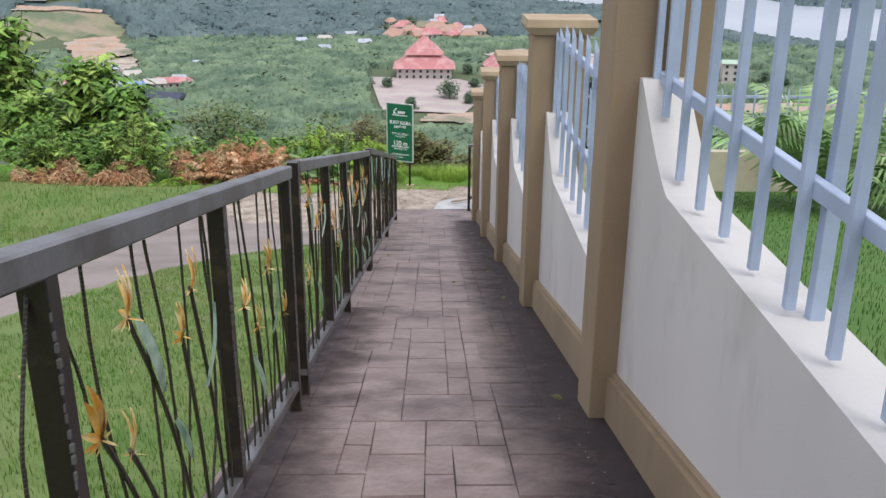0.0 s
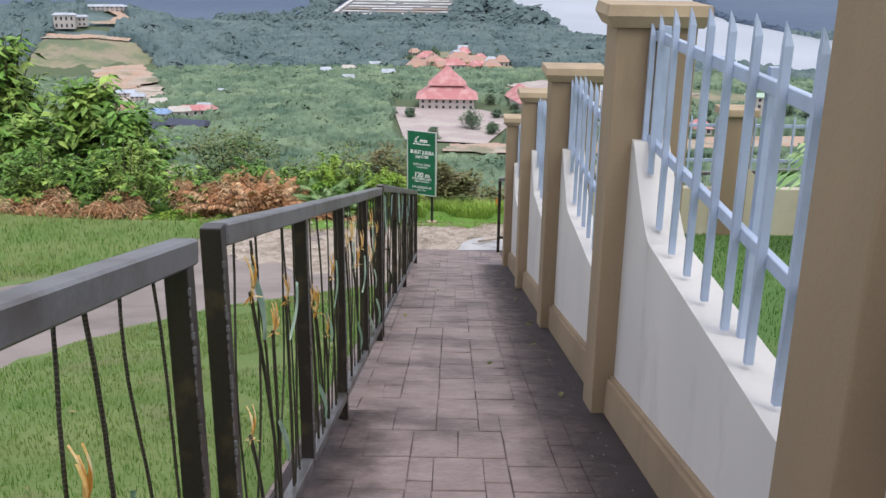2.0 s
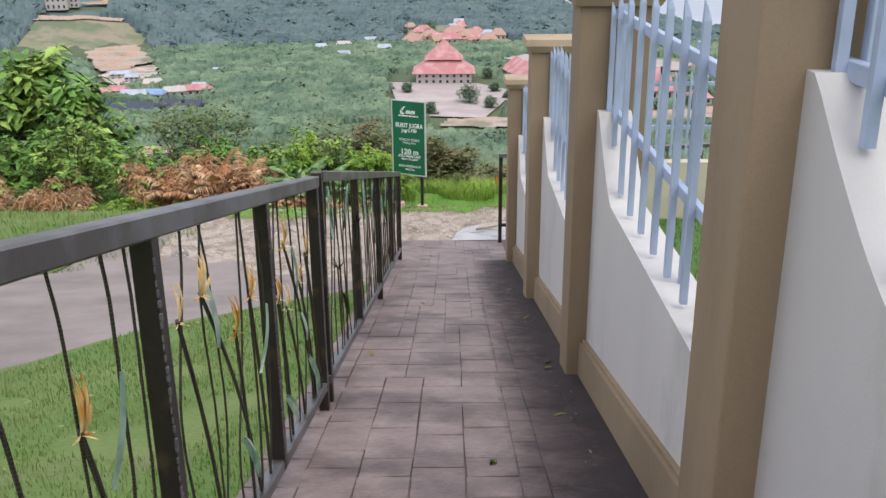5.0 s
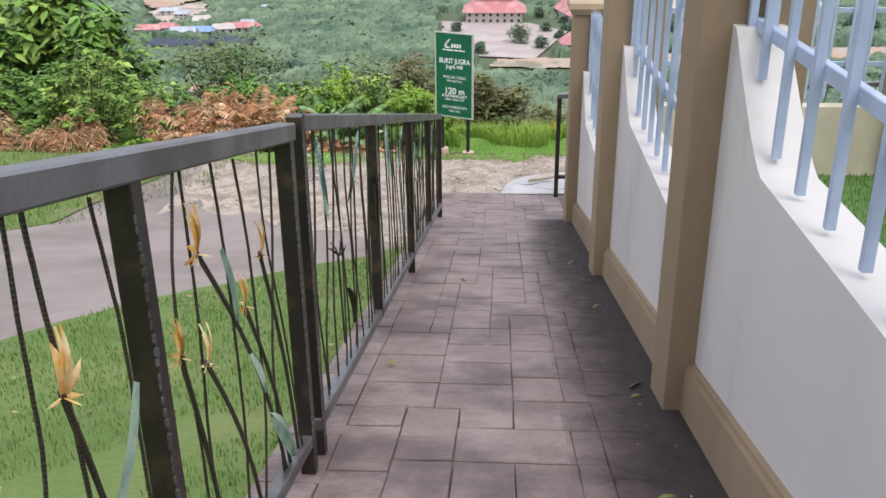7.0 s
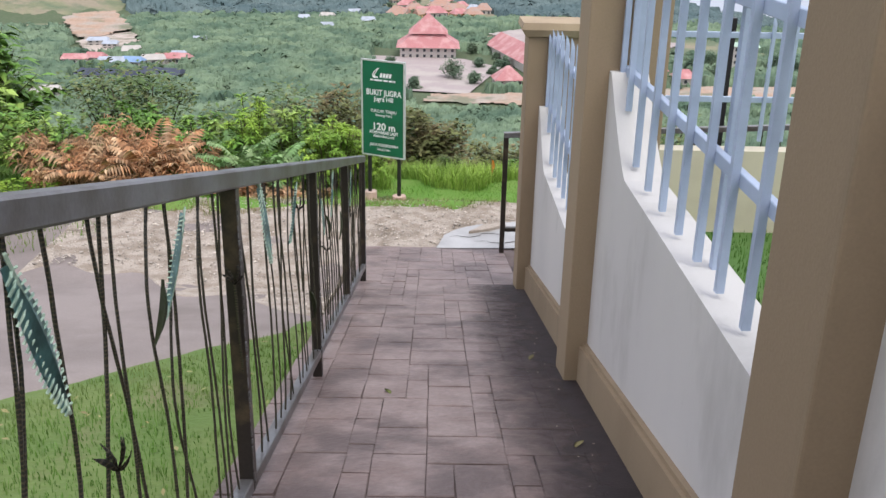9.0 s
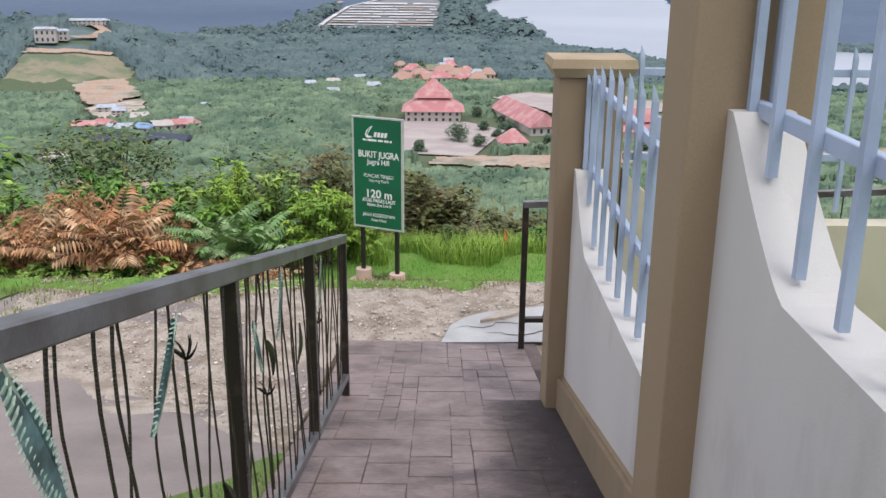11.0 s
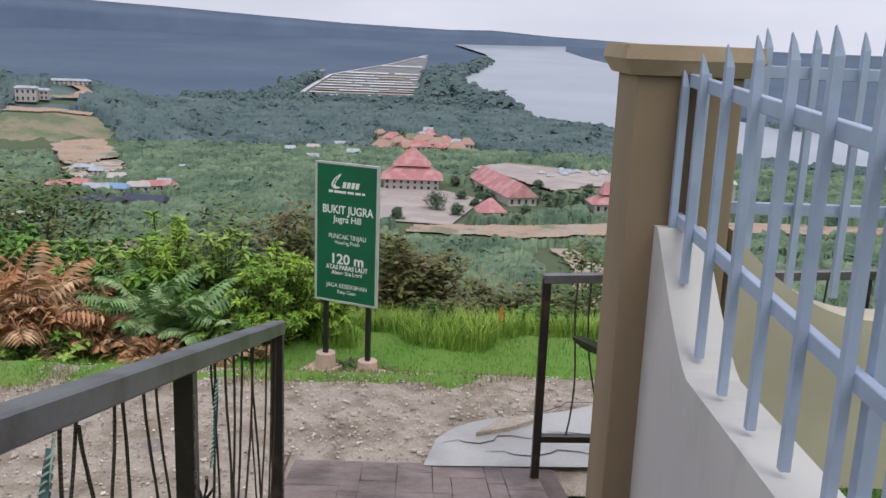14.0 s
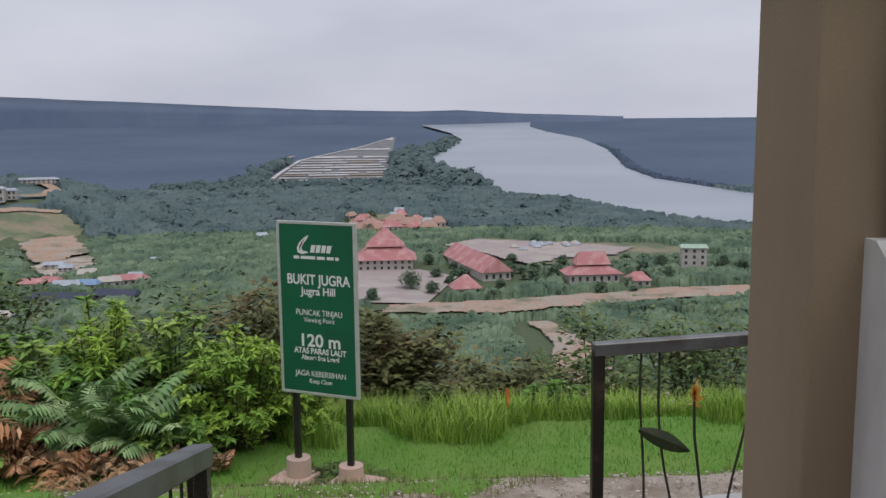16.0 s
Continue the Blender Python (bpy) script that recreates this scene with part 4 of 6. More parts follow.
def bush(x, y, wide, high, material, n, leaf, label, dry=False, lumps=14, category="bush", lift=0.0):
    z = hill(x, y) + lift
    ob = thing("bush", label, category, "bushes along the road edge", at=(x, y, z))
    bm = bmesh.new()
    cen = []
    for k in range(lumps):
        a, r = rnd.uniform(0, 6.28), rnd.uniform(0.1, 1) ** 0.6 * wide * 0.42
        h = high * rnd.uniform(0.10, 1.08) * (1 - 0.30 * (r / (wide * 0.5)) ** 2)
        c = (r * math.cos(a), r * math.sin(a), h)
        cen.append((c, rnd.choice((0.13, 0.17, 0.22, 0.27)) * min(wide, high * 1.6)))
        rod(bm, [(0.15 * c[0], 0.15 * c[1], -0.1), (0.6 * c[0] + 0.03, 0.6 * c[1], h * 0.5), c], 0.012 + 0.006 * high, 4, taper=0.4)
    part("stem", bm, M_BARK, ob, "thin woody stems")
    which = gen.integers(0, lumps, n)
    base = np.array([c for c, _ in cen])[which]
    rad = np.array([r for _, r in cen])[which][:, None]
    p = gen.normal(size=(n, 3))
    p /= np.linalg.norm(p, axis=1)[:, None]
    p = base + p * rad * gen.uniform(0.15, 1.15, (n, 1)) ** 0.6 * [1, 1, 0.85]
    k = int(n * 0.35)
    q = gen.normal(size=(k, 3))
    q /= np.linalg.norm(q, axis=1)[:, None]
    p[:k] = q * gen.uniform(0.2, 1.0, (k, 1)) ** 0.45 * [wide * 0.42, wide * 0.42, high * 0.46] + [0, 0, high * 0.42]
    p[:, 2] = np.maximum(p[:, 2], 0.02)
    leaves("foliage", ob, material, p, 0.0 if dry else 0.35, leaf[0], leaf[1], 1.4 if dry else 0.5)
    return ob


def fern(x, y, high, n_fronds, material, label, category="fern", lift=0.0, spread=0.75):
    ob = thing("fern_palm", label, category, "ferns along the road edge", at=(x, y, hill(x, y) + lift))
    v, f = [], []
    bm = bmesh.new()
    for k in range(n_fronds):
        a = 6.283 * k / n_fronds + rnd.uniform(-0.3, 0.3)
        L = high * rnd.uniform(0.9, 1.35)
        el = rnd.uniform(0.7, 1.35)
        pts = []
        for i in range(11):
            u = i / 10
            e = el - 1.5 * u * u * spread
            q = pts[-1] if pts else Vector((0, 0, 0.05))
            pts.append(q + Vector((math.cos(a) * math.cos(e), math.sin(a) * math.cos(e), math.sin(e))) * L / 10)
        rod(bm, [tuple(p) for p in pts], 0.009, 4, taper=0.3)
        side = Vector((-math.sin(a), math.cos(a), 0))
        for i in range(2, 11):
            for h in (0, 0.5):
                c = pts[i - 1].lerp(pts[i], h)
                d = (pts[i] - pts[i - 1]).normalized()
                ll = 0.42 * high * math.sin(math.pi * min(0.97, 0.15 + 0.8 * (i + h) / 11))
                for s in (-1, 1):
                    tip = c + (side * s * 0.80 + d * 0.60 + Vector((0, 0, -0.45 + 0.2 * math.sin(7 * i + k)))) * ll
                    m = c.lerp(tip, 0.45) + Vector((0, 0, 0.12 * ll))
                    w = d * 0.026 * (0.6 + high * 0.5)
                    b0 = len(v)
                    v.extend([tuple(c), tuple(m + w), tuple(tip), tuple(m - w)])
                    f.append((b0, b0 + 1, b0 + 2, b0 + 3))
    part("frond_rib", bm, M_BARK if material is M_DRY else material, ob)
    raw("fronds", v, f, material, ob)
    return ob


def grass(name, material, spots, height, width, label, lean=0.5):
    n = len(spots)
    az = gen.uniform(0, 2 * np.pi, n)
    h = height * gen.uniform(0.5, 1.35, n)
    ln = lean * gen.uniform(0.2, 1.0, n) * h
    sx, sy = np.cos(az), np.sin(az)
    w = width * gen.uniform(0.6, 1.2, n)
    o = np.stack([-sy * w, sx * w, 0 * w], 1)
    mid = spots + np.stack([sx * ln * 0.35, sy * ln * 0.35, h * 0.6], 1)
    tip = spots + np.stack([sx * ln, sy * ln, h], 1)
    v = np.stack([spots - o, spots + o, mid + o * 0.7, mid - o * 0.7, tip], 1).reshape(-1, 3)
    k = np.arange(n)[:, None] * 5
    f = np.concatenate([k + [[0, 1, 2]], k + [[0, 2, 3]], k + [[3, 2, 4]]])
    return tagged(raw(name, v, f, material), label, "grass", kind="stuff")


def scatter(n, x0, x1, y0, y1, keep, z):
    p = np.stack([gen.uniform(x0, x1, n), gen.uniform(y0, y1, n)], 1)
    p = np.array([q for q in p if keep(*q)])
    return np.array([(x, y, z(x, y)) for x, y in p])


def road_edge(y):
    for (xa, a), (xb, b) in zip(ROAD_R, ROAD_R[1:]):
        if a <= y <= b:
            return xa + (xb - xa) * (y - a) / (b - a)
    return -0.6


grass("lawn_grass", M_GRASS, scatter(80000, -4.2, -0.57, -1, 16.3, lambda x, y: x > road_edge(y) + 0.25 * noise.noise((y * 1.3, 0, 0)) and noise.noise((x * 1.1, y * 1.1, 3)) > -0.35, lambda x, y: hill(x, y) + 0.045), 0.040, 0.0030, "short green lawn grass beside the railing")
grass("yard_grass", M_YARD, scatter(34000, 1.41, 8.5, 0.5, 15.5, lambda x, y: True, lambda x, y: np.interp(y, (-7, 2, 9, 15.55), (1.9, 0.0, -1.55, -2.92))), 0.045, 0.004, "short green lawn grass in the yard")
grass("verge_grass", M_VERGEG, scatter(62000, -11, 5, 18.9, 22.6, lambda x, y: y > verge_near(x) + 0.45 + 0.5 * noise.noise((x * 1.6, y * 1.6, 0)), lambda x, y: hill(x, y) + 0.07), 0.050, 0.0035, "short bright verge grass", 0.8)
grass("tall_grass", M_TALL, scatter(36000, -1.5, 6, 21.7, 23.6, lambda x, y: noise.noise((x * 1.3, y * 1.3, 5)) > -0.15 + 0.6 * (22.3 - y) + 0.12 * max(0.0, x - 0.8), lambda x, y: hill(x, y)), 0.34, 0.0055, "tall yellow green grass on the slope edge", 0.8)
grass("sign_grass", M_GRASS, scatter(1400, -0.95, 0.35, 19.9, 21.2, lambda x, y: 0.75 < math.hypot((x + 0.4) / 0.5, (y - 20.7) / 0.42) < 1.2, lambda x, y: hill(x, y) + 0.02), 0.17, 0.006, "long grass round the sign footings", 0.9)
grass("road_verge_grass", M_GRASS, scatter(16000, -13, -3.8, 13.5, 21.2, lambda x, y: x < -5.9 - 0.35 * (15.5 - y) + (0.5 * (y - 15.5) if y > 15.5 else 0) - 0.2, lambda x, y: hill(x, y) + 0.03), 0.10, 0.007, "short green grass beyond the road", 0.7)

def blades(name, parent, material, at, way, length, width, droop=0.4):
    """Folded leaves that start at the given places and point along way."""
    n = len(at)
    way = way / np.linalg.norm(way, axis=1)[:, None]
    side = np.cross(way, gen.normal(size=(n, 3)) * 0.35 + [0, 0, 1])
    side /= np.linalg.norm(side, axis=1)[:, None]
    L, W = (length * gen.uniform(0.6, 1.25, n))[:, None], (width * gen.uniform(0.7, 1.2, n))[:, None]
    dn = np.array([0, 0, -1.0]) * droop * L
    b0, b1 = at + way * L * 0.45 + side * W * 0.5 + dn * 0.16, at + way * L * 0.45 - side * W * 0.5 + dn * 0.16
    mid, tip = at + way * L * 0.45 + dn * 0.06, at + way * L + dn * 0.6
    v = np.stack([at, b0, mid, b1, tip], 1).reshape(-1, 3)
    k = np.arange(n)[:, None] * 5
    return raw(name, v, np.concatenate([k + [[0, 1, 2]], k + [[0, 2, 3]], k + [[1, 4, 2]], k + [[2, 4, 3]]]), material, parent)


def shoots(x, y, wide, high, stems, per, leaf, material, label, droop=0.5, bare=0.2, arch=0.25, lift=0.0, lean=0.0):
    """A shrub of separate leafy shoots that rise and arch outwards from one root."""
    ob = thing("bush", label, "bush", "bushes along the road edge", at=(x, y, hill(x, y) + lift))
    bm = bmesh.new()
    at, way = [], []
    for k in range(stems):
        a, r = rnd.uniform(0, 6.283), wide * 0.5 * math.sqrt(rnd.random())
        h = high * rnd.uniform(0.45, 1.05) * (1 - 0.45 * (r / (wide * 0.5)) ** 2)
        tip = Vector((r * math.cos(a) + lean * h, r * math.sin(a), h))
        root = Vector((tip.x * 0.35, tip.y * 0.35, -0.08))
        top = Vector((tip.x * 0.75, tip.y * 0.75, h * (1 + arch)))
        curve = [root.lerp(top, u).lerp(top.lerp(tip, u), u) for u in [i / 8 for i in range(9)]]
        rod(bm, [tuple(p) for p in curve], 0.006 + 0.003 * high, 4, taper=0.35)
        for q in range(per):
            u = (bare + (1 - bare) * (q + rnd.random()) / per) * 8
            i = min(7, int(u))
            at.append(tuple(curve[i].lerp(curve[i + 1], u - i)))
            d = (curve[i + 1] - curve[i]).normalized()
            b = 2.4 * q + rnd.uniform(-0.5, 0.5)
            way.append((math.cos(b) + 0.5 * d.x, math.sin(b) + 0.5 * d.y, 0.25 + 0.5 * d.z))
    part("stem", bm, M_BARK, ob, "thin woody stems")
    blades("foliage", ob, material, np.array(at), np.array(way), leaf[0], leaf[1], droop)
    return ob


# shrubs and ferns behind the verge
for x, y, w, h, st, per, lf, m, txt in (
    (-1.30, 21.95, 1.3, 1.15, 120, 50, (0.10, 0.034), M_LIME, "bright yellow green feathery shrub beside the sign"),
    (-0.75, 22.15, 0.9, 0.65, 50, 40, (0.10, 0.036), M_LIME, "low yellow green shrub behind the sign posts"),
    (-2.75, 22.6, 1.2, 1.45, 70, 50, (0.15, 0.034), M_LIME, "tall yellow green shrub behind the fern palms"),
    (-2.00, 22.5, 1.4, 1.20, 80, 46, (0.14, 0.050), M_LEAF, "green leafy shrub behind the fern palms"),
    (-1.70, 21.55, 0.9, 0.55, 40, 30, (0.11, 0.045), M_LEAF, "low green leafy shrub on the verge"),
    (-3.50, 22.5, 1.6, 1.20, 90, 44, (0.14, 0.055), M_LEAF, "green shrub behind the dry branches"),
    (-4.60, 22.7, 1.8, 1.25, 90, 42, (0.15, 0.060), M_LEAF, "green shrub behind the dry branches"),
    (-5.90, 22.2, 1.9, 1.10, 64, 36, (0.15, 0.060), M_LEAF, "broad leaved green shrub by the road"),
    (-7.30, 21.9, 2.2, 1.75, 74, 36, (0.17, 0.070), M_LEAF, "broad leaved green shrub by the road"),
    (-9.00, 21.4, 2.4, 1.60, 78, 36, (0.17, 0.070), M_LEAF, "broad leaved green shrub by the road"),
    (-10.9, 20.4, 2.6, 1.90, 80, 36, (0.18, 0.075), M_LEAF, "broad leaved green shrub by the road"),
    (-13.0, 18.9, 2.8, 2.20, 70, 34, (0.18, 0.075), M_LEAF2, "dark green shrub on the bank"),
    (-4.60, 20.95, 1.2, 0.38, 40, 26, (0.12, 0.050), M_LEAF, "low bright green weeds before the dry fronds"),
    (-3.60, 21.10, 1.1, 0.45, 40, 26, (0.11, 0.050), M_LEAF, "low bright green weeds before the dry fronds"),
    (-5.90, 20.75, 1.4, 0.40, 40, 26, (0.12, 0.050), M_LIME, "low bright green weeds by the road"),
    (-0.38, 20.85, 1.0, 0.20, 60, 22, (0.09, 0.030), M_LEAF2, "dark green weeds round the sign footings"),
    (0.55, 22.7, 0.8, 0.55, 36, 34, (0.12, 0.045), M_LEAF2, "dark green shrub on the slope edge"),
    (1.9, 22.9, 1.0, 0.55, 40, 34, (0.11, 0.045), M_LEAF, "green shrub on the slope edge"),
):
    shoots(x, y, w, h, st, per, lf, m, txt)
for x, y, w, h, n, m, txt in (
    (-1.35, 25.6, 2.0, 2.1, 5200, M_OLIVE, "dark olive brown bush on the slope below"),
    (0.25, 25.2, 1.6, 1.75, 4200, M_OLIVE, "dark olive brown bush on the slope below"),
    (-0.45, 26.2, 1.8, 2.0, 3600, M_LEAF2, "dark green bush on the slope below"),
    (1.65, 26.4, 1.9, 1.2, 3600, M_OLIVE, "dark olive brown bush on the slope below"),
    (3.3, 27.4, 2.4, 1.8, 4200, M_LEAF2, "dark green bush on the slope below"),
    (5.2, 28.5, 2.8, 2.2, 4200, M_LEAF2, "dark green bush on the slope below"),
    (-3.4, 26.2, 2.6, 2.2, 4600, M_LEAF2, "dark green bush on the slope below"),
    (-5.8, 26.0, 2.8, 2.3, 4600, M_LEAF2, "dark green bush on the slope below"),
):
    bush(x, y, w, h, m, n, (0.16, 0.080), txt, False, 26)
for x, y, h, n, m, txt in (
    (-2.30, 21.75, 0.74, 18, M_FERN, "pale green palm fern with long fronds"),
    (-1.95, 21.65, 0.60, 15, M_FERN, "pale green palm fern with long fronds"),
    (-2.75, 22.00, 0.80, 17, M_FERN, "pale green palm fern with long fronds"),
    (-3.15, 22.20, 0.66, 13, M_FERN, "pale green palm fern with long fronds"),
    (-3.55, 21.55, 0.75, 16, M_DRY, "heap of withered brown palm fronds"),
    (-4.00, 21.50, 0.92, 24, M_DRY, "heap of withered brown palm fronds"),
    (-4.50, 21.45, 0.70, 16, M_DRY, "heap of withered brown palm fronds"),
    (-5.10, 21.70, 0.80, 20, M_DRY, "heap of withered brown palm fronds"),
    (-3.10, 21.35, 0.42, 14, M_DRY, "low withered brown fronds"),
    (-2.45, 21.20, 0.30, 12, M_DRY, "low withered brown fronds"),
    (-1.85, 21.15, 0.26, 11, M_DRY, "low withered brown fronds"),
    (-1.35, 21.25, 0.22, 10, M_DRY, "low withered brown fronds"),
):
    fern(x, y, h, n, m, txt)
for x, y, w, h in ((-4.0, 21.6, 1.3, 0.80), (-4.8, 21.65, 1.4, 0.85), (-3.4, 21.5, 0.9, 0.55), (-5.6, 21.8, 1.3, 0.8), (-2.3, 21.2, 1.5, 0.25), (-7.2, 20.9, 1.6, 0.7), (-8.6, 20.4, 1.8, 0.8)):
    bush(x, y, w, h, M_DRY, 2400, (0.16, 0.020), "tangle of withered brown branches and leaves", True)


def umbrella_tree(x, y, high, crown, limbs, leaf, label):
    """A young tree whose limbs each end in a drooping rosette of broad leaves."""
    ob = thing("tree", label, "tree", "young trees on the bank", at=(x, y, hill(x, y)))
    bm = bmesh.new()
    rod(bm, [(0, 0, -0.3), (0.02 * high, 0.02, high * 0.3), (-0.02 * high, 0.05, high * 0.65), (0.0, 0, high * 0.9)], 0.018 * high, 7, taper=0.3)
    at, way = [], []
    for k in range(limbs):
        a, u = rnd.uniform(0, 6.283), rnd.uniform(0.12, 1.0)
        r = crown * rnd.uniform(0.25, 1.0) * math.sin(math.pi * min(0.93, 0.30 + 0.58 * u))
        c = Vector((r * math.cos(a), r * math.sin(a), high * u * rnd.uniform(0.95, 1.08)))
        rod(bm, [(0, 0, high * u * 0.65), (0.55 * c.x, 0.55 * c.y, high * u * 0.82), tuple(c)], 0.006 * high, 4, taper=0.3)
        for q in range(13):
            b = 2.4 * q + rnd.uniform(-0.3, 0.3)
            e = rnd.uniform(-0.35, 0.75)
            back = Vector((0, 0, high * u * 0.82)).lerp(c, 1 - 0.05 * q)
            at.append(tuple(back + Vector((0.05 * math.cos(b), 0.05 * math.sin(b), rnd.uniform(-0.1, 0.05)))))
            way.append((math.cos(b) * math.cos(e), math.sin(b) * math.cos(e), math.sin(e)))
    part("trunk", bm, M_BARK, ob, "thin brown trunk with limbs")
    blades("crown", ob, M_LEAF, np.array(at), np.array(way), leaf[0], leaf[1], 0.75)
    return ob


def tree(x, y, high, crown, material, n, leaf, label, lumps=16, lift=0.0, fat=1.0):
    z = hill(x, y) + lift
    ob = thing("tree", label, "tree", "young trees on the bank", at=(x, y, z))
    bm = bmesh.new()
    rod(bm, [(0, 0, -0.3), (0.06 * high * 0.3, 0.02, high * 0.3), (-0.02 * high, 0.05, high * 0.65), (0.0, 0, high * 0.9)], 0.02 * high, 7, taper=0.35)
    cen = []
    for k in range(lumps):
        a, u = rnd.uniform(0, 6.28), rnd.uniform(0.18, 1.0)
        r = crown * rnd.uniform(0.25, 1.0) * math.sin(math.pi * min(0.95, 0.25 + 0.65 * u))
        c = (r * math.cos(a), r * math.sin(a), high * u)
        rod(bm, [(0, 0, high * u * 0.72), (0.55 * c[0], 0.55 * c[1], high * u * 0.9), c], 0.008 * high, 4, taper=0.3)
        cen.append((c, fat * crown * rnd.uniform(0.22, 0.40)))
    part("trunk", bm, M_BARK, ob, "thin brown trunk with limbs")
    which = gen.integers(0, lumps, n)
    base = np.array([c for c, _ in cen])[which]
    rad = np.array([r for _, r in cen])[which][:, None]
    p = gen.normal(size=(n, 3))
    p /= np.linalg.norm(p, axis=1)[:, None]
    p = base + p * rad * gen.uniform(0.3, 1.0, (n, 1)) ** 0.5 * [1, 1, 0.7]
    k = int(n * 0.3)
    q = gen.normal(size=(k, 3))
    q /= np.linalg.norm(q, axis=1)[:, None]
    p[:k] = q * gen.uniform(0.2, 1.0, (k, 1)) ** 0.45 * [crown * 0.7, crown * 0.7, high * 0.38] + [0, 0, high * 0.55]
    leaves("crown", ob, material, p, 0.2, leaf[0], leaf[1], 0.7)
    return ob


umbrella_tree(-9.7, 26.3, 3.7, 1.8, 190, (0.40, 0.20), "young broad leaved tree with light green crown")
umbrella_tree(-8.3, 25.2, 2.8, 1.5, 150, (0.36, 0.18), "young broad leaved tree with light green crown")
umbrella_tree(-12.9, 28.2, 5.3, 1.8, 190, (0.42, 0.21), "tall young broad leaved tree with light green crown")
umbrella_tree(-11.3, 25.8, 2.6, 1.6, 140, (0.38, 0.19), "young broad leaved tree with light green crown")
# palm behind the fence
fern(6.35, 12.7, 1.75, 34, M_FERN, "grey green palm clump on the yard lawn", "palm", lift=0.75)

# marker pole with an orange cloth
mk = thing("marker_pole", "thin pole with a faded orange cloth in the grass", "marker", at=(1.25, 22.4, hill(1.25, 22.4)))
bm = bmesh.new()
rod(bm, [(0, 0, -0.1), (0.01, 0, 0.2), (0.0, 0, 0.46)], 0.010, 6)
part("pole", bm, M_BARK, mk)
bm = bmesh.new()
for k in range(6):
    z = 0.45 - 0.055 * k
    bm.verts.new((0.012, -0.012, z)), bm.verts.new((0.045 + 0.015 * math.sin(k), -0.03 - 0.02 * math.cos(2 * k), z - 0.02))
bm.verts.ensure_lookup_table()
for k in range(5):
    bm.faces.new([bm.verts[i] for i in (2 * k, 2 * k + 1, 2 * k + 3, 2 * k + 2)])
bmesh.ops.solidify(bm, geom=bm.faces[:], thickness=0.004)
part("cloth", bm, M_TAPE, mk, "faded orange cloth strip")

# loose stones on the gravel
v, f = [], []
ico = bmesh.new()
bmesh.ops.create_icosphere(ico, subdivisions=1, radius=1)
ico_v = np.array([p.co for p in ico.verts])
ico_f = np.array([[q.index for q in p.verts] for p in ico.faces])
ico.free()
for k in range(14000):
    x, y = rnd.uniform(-4.2, 3.6), rnd.uniform(15.0, 20.3)
    if y < 17.2 - 2.1 * max(0.0, (x + 2.94) / 2.32) ** 1.3 or x > -0.65 and y < 17.95 or x > 0.5 and 18.0 < y < 18.3 + 1.15 * ((x - 0.45) / 4.2 if x > 0.45 else 0) ** 0.6 + 0.1:
        continue
    s = rnd.uniform(0.004, 0.013) * (2.0 if rnd.random() < 0.05 else 1)
    b0 = len(v) * 12
    v.append(ico_v * [s * rnd.uniform(0.7, 1.4), s * rnd.uniform(0.7, 1.4), s * 0.55] * gen.uniform(0.8, 1.2, (12, 1)) + [x, y, hill(x, y) + 0.075])
    f.append(ico_f + b0)
tagged(raw("loose_stones", np.concatenate(v), np.concatenate(f), M_STONE), "loose pale stones on the gravel", "stones", kind="stuff")

# sparse dry grass on the earth strip before the verge
grass("dry_verge_grass", M_DRYGRASS, scatter(42000, -5, 4.5, 18.7, 21.6, lambda x, y: verge_near(x) - 0.12 < y < verge_near(x) + 0.5 and noise.noise((x * 1.7, y * 2.2, 9)) > -0.25, lambda x, y: hill(x, y) + 0.065), 0.05, 0.0035, "sparse dry grass on the earth strip", 0.9)

# cracks and a broken patch in the apron
for pts in ([(0.75, 18.35), (0.95, 18.62), (1.15, 18.70), (1.22, 18.62), (1.0, 18.45)],):
    bm = bmesh.new()
    top = [bm.verts.new((x, y, -4.1 + 0.125)) for x, y in pts]
    low = [bm.verts.new((x * 1.03 - 0.03, y * 1.002 - 0.04, -4.1 + 0.07)) for x, y in pts]
    bm.faces.new(top)
    for k in range(len(pts)):
        j = (k + 1) % len(pts)
        bm.faces.new((top[j], top[k], low[k], low[j]))
    bmesh.ops.recalc_face_normals(bm, faces=bm.faces[:])
    tagged(link("broken_concrete", bm, M_GRAVEL), "lifted broken lump in the concrete apron", "rubble")
for a, b in (((1.0, 18.75), (1.9, 19.15)), ((1.3, 18.4), (2.6, 18.65)), ((0.5, 18.2), (1.2, 18.38)), ((1.9, 18.25), (2.2, 19.1)), ((0.8, 18.05), (1.7, 18.12))):
    bm = bmesh.new()
    n = 9
    rows = []
    for k in range(n):
        u = k / (n - 1)
        x, y = a[0] + (b[0] - a[0]) * u + 0.03 * math.sin(17 * u), a[1] + (b[1] - a[1]) * u + 0.05 * math.sin(11 * u + a[0])
        w = 0.007 * math.sin(math.pi * u) + 0.002
        rows.append((bm.verts.new((x, y - w, -4.1 + 0.097)), bm.verts.new((x, y + w, -4.1 + 0.097))))
    for p, q in zip(rows, rows[1:]):
        bm.faces.new((p[0], p[1], q[1], q[0]))
    tagged(link("concrete_crack", bm, M_CRACK), "dark earth filled crack in the concrete", "crack", kind="structure")

# ---- distance: plain, river, ponds, village ----


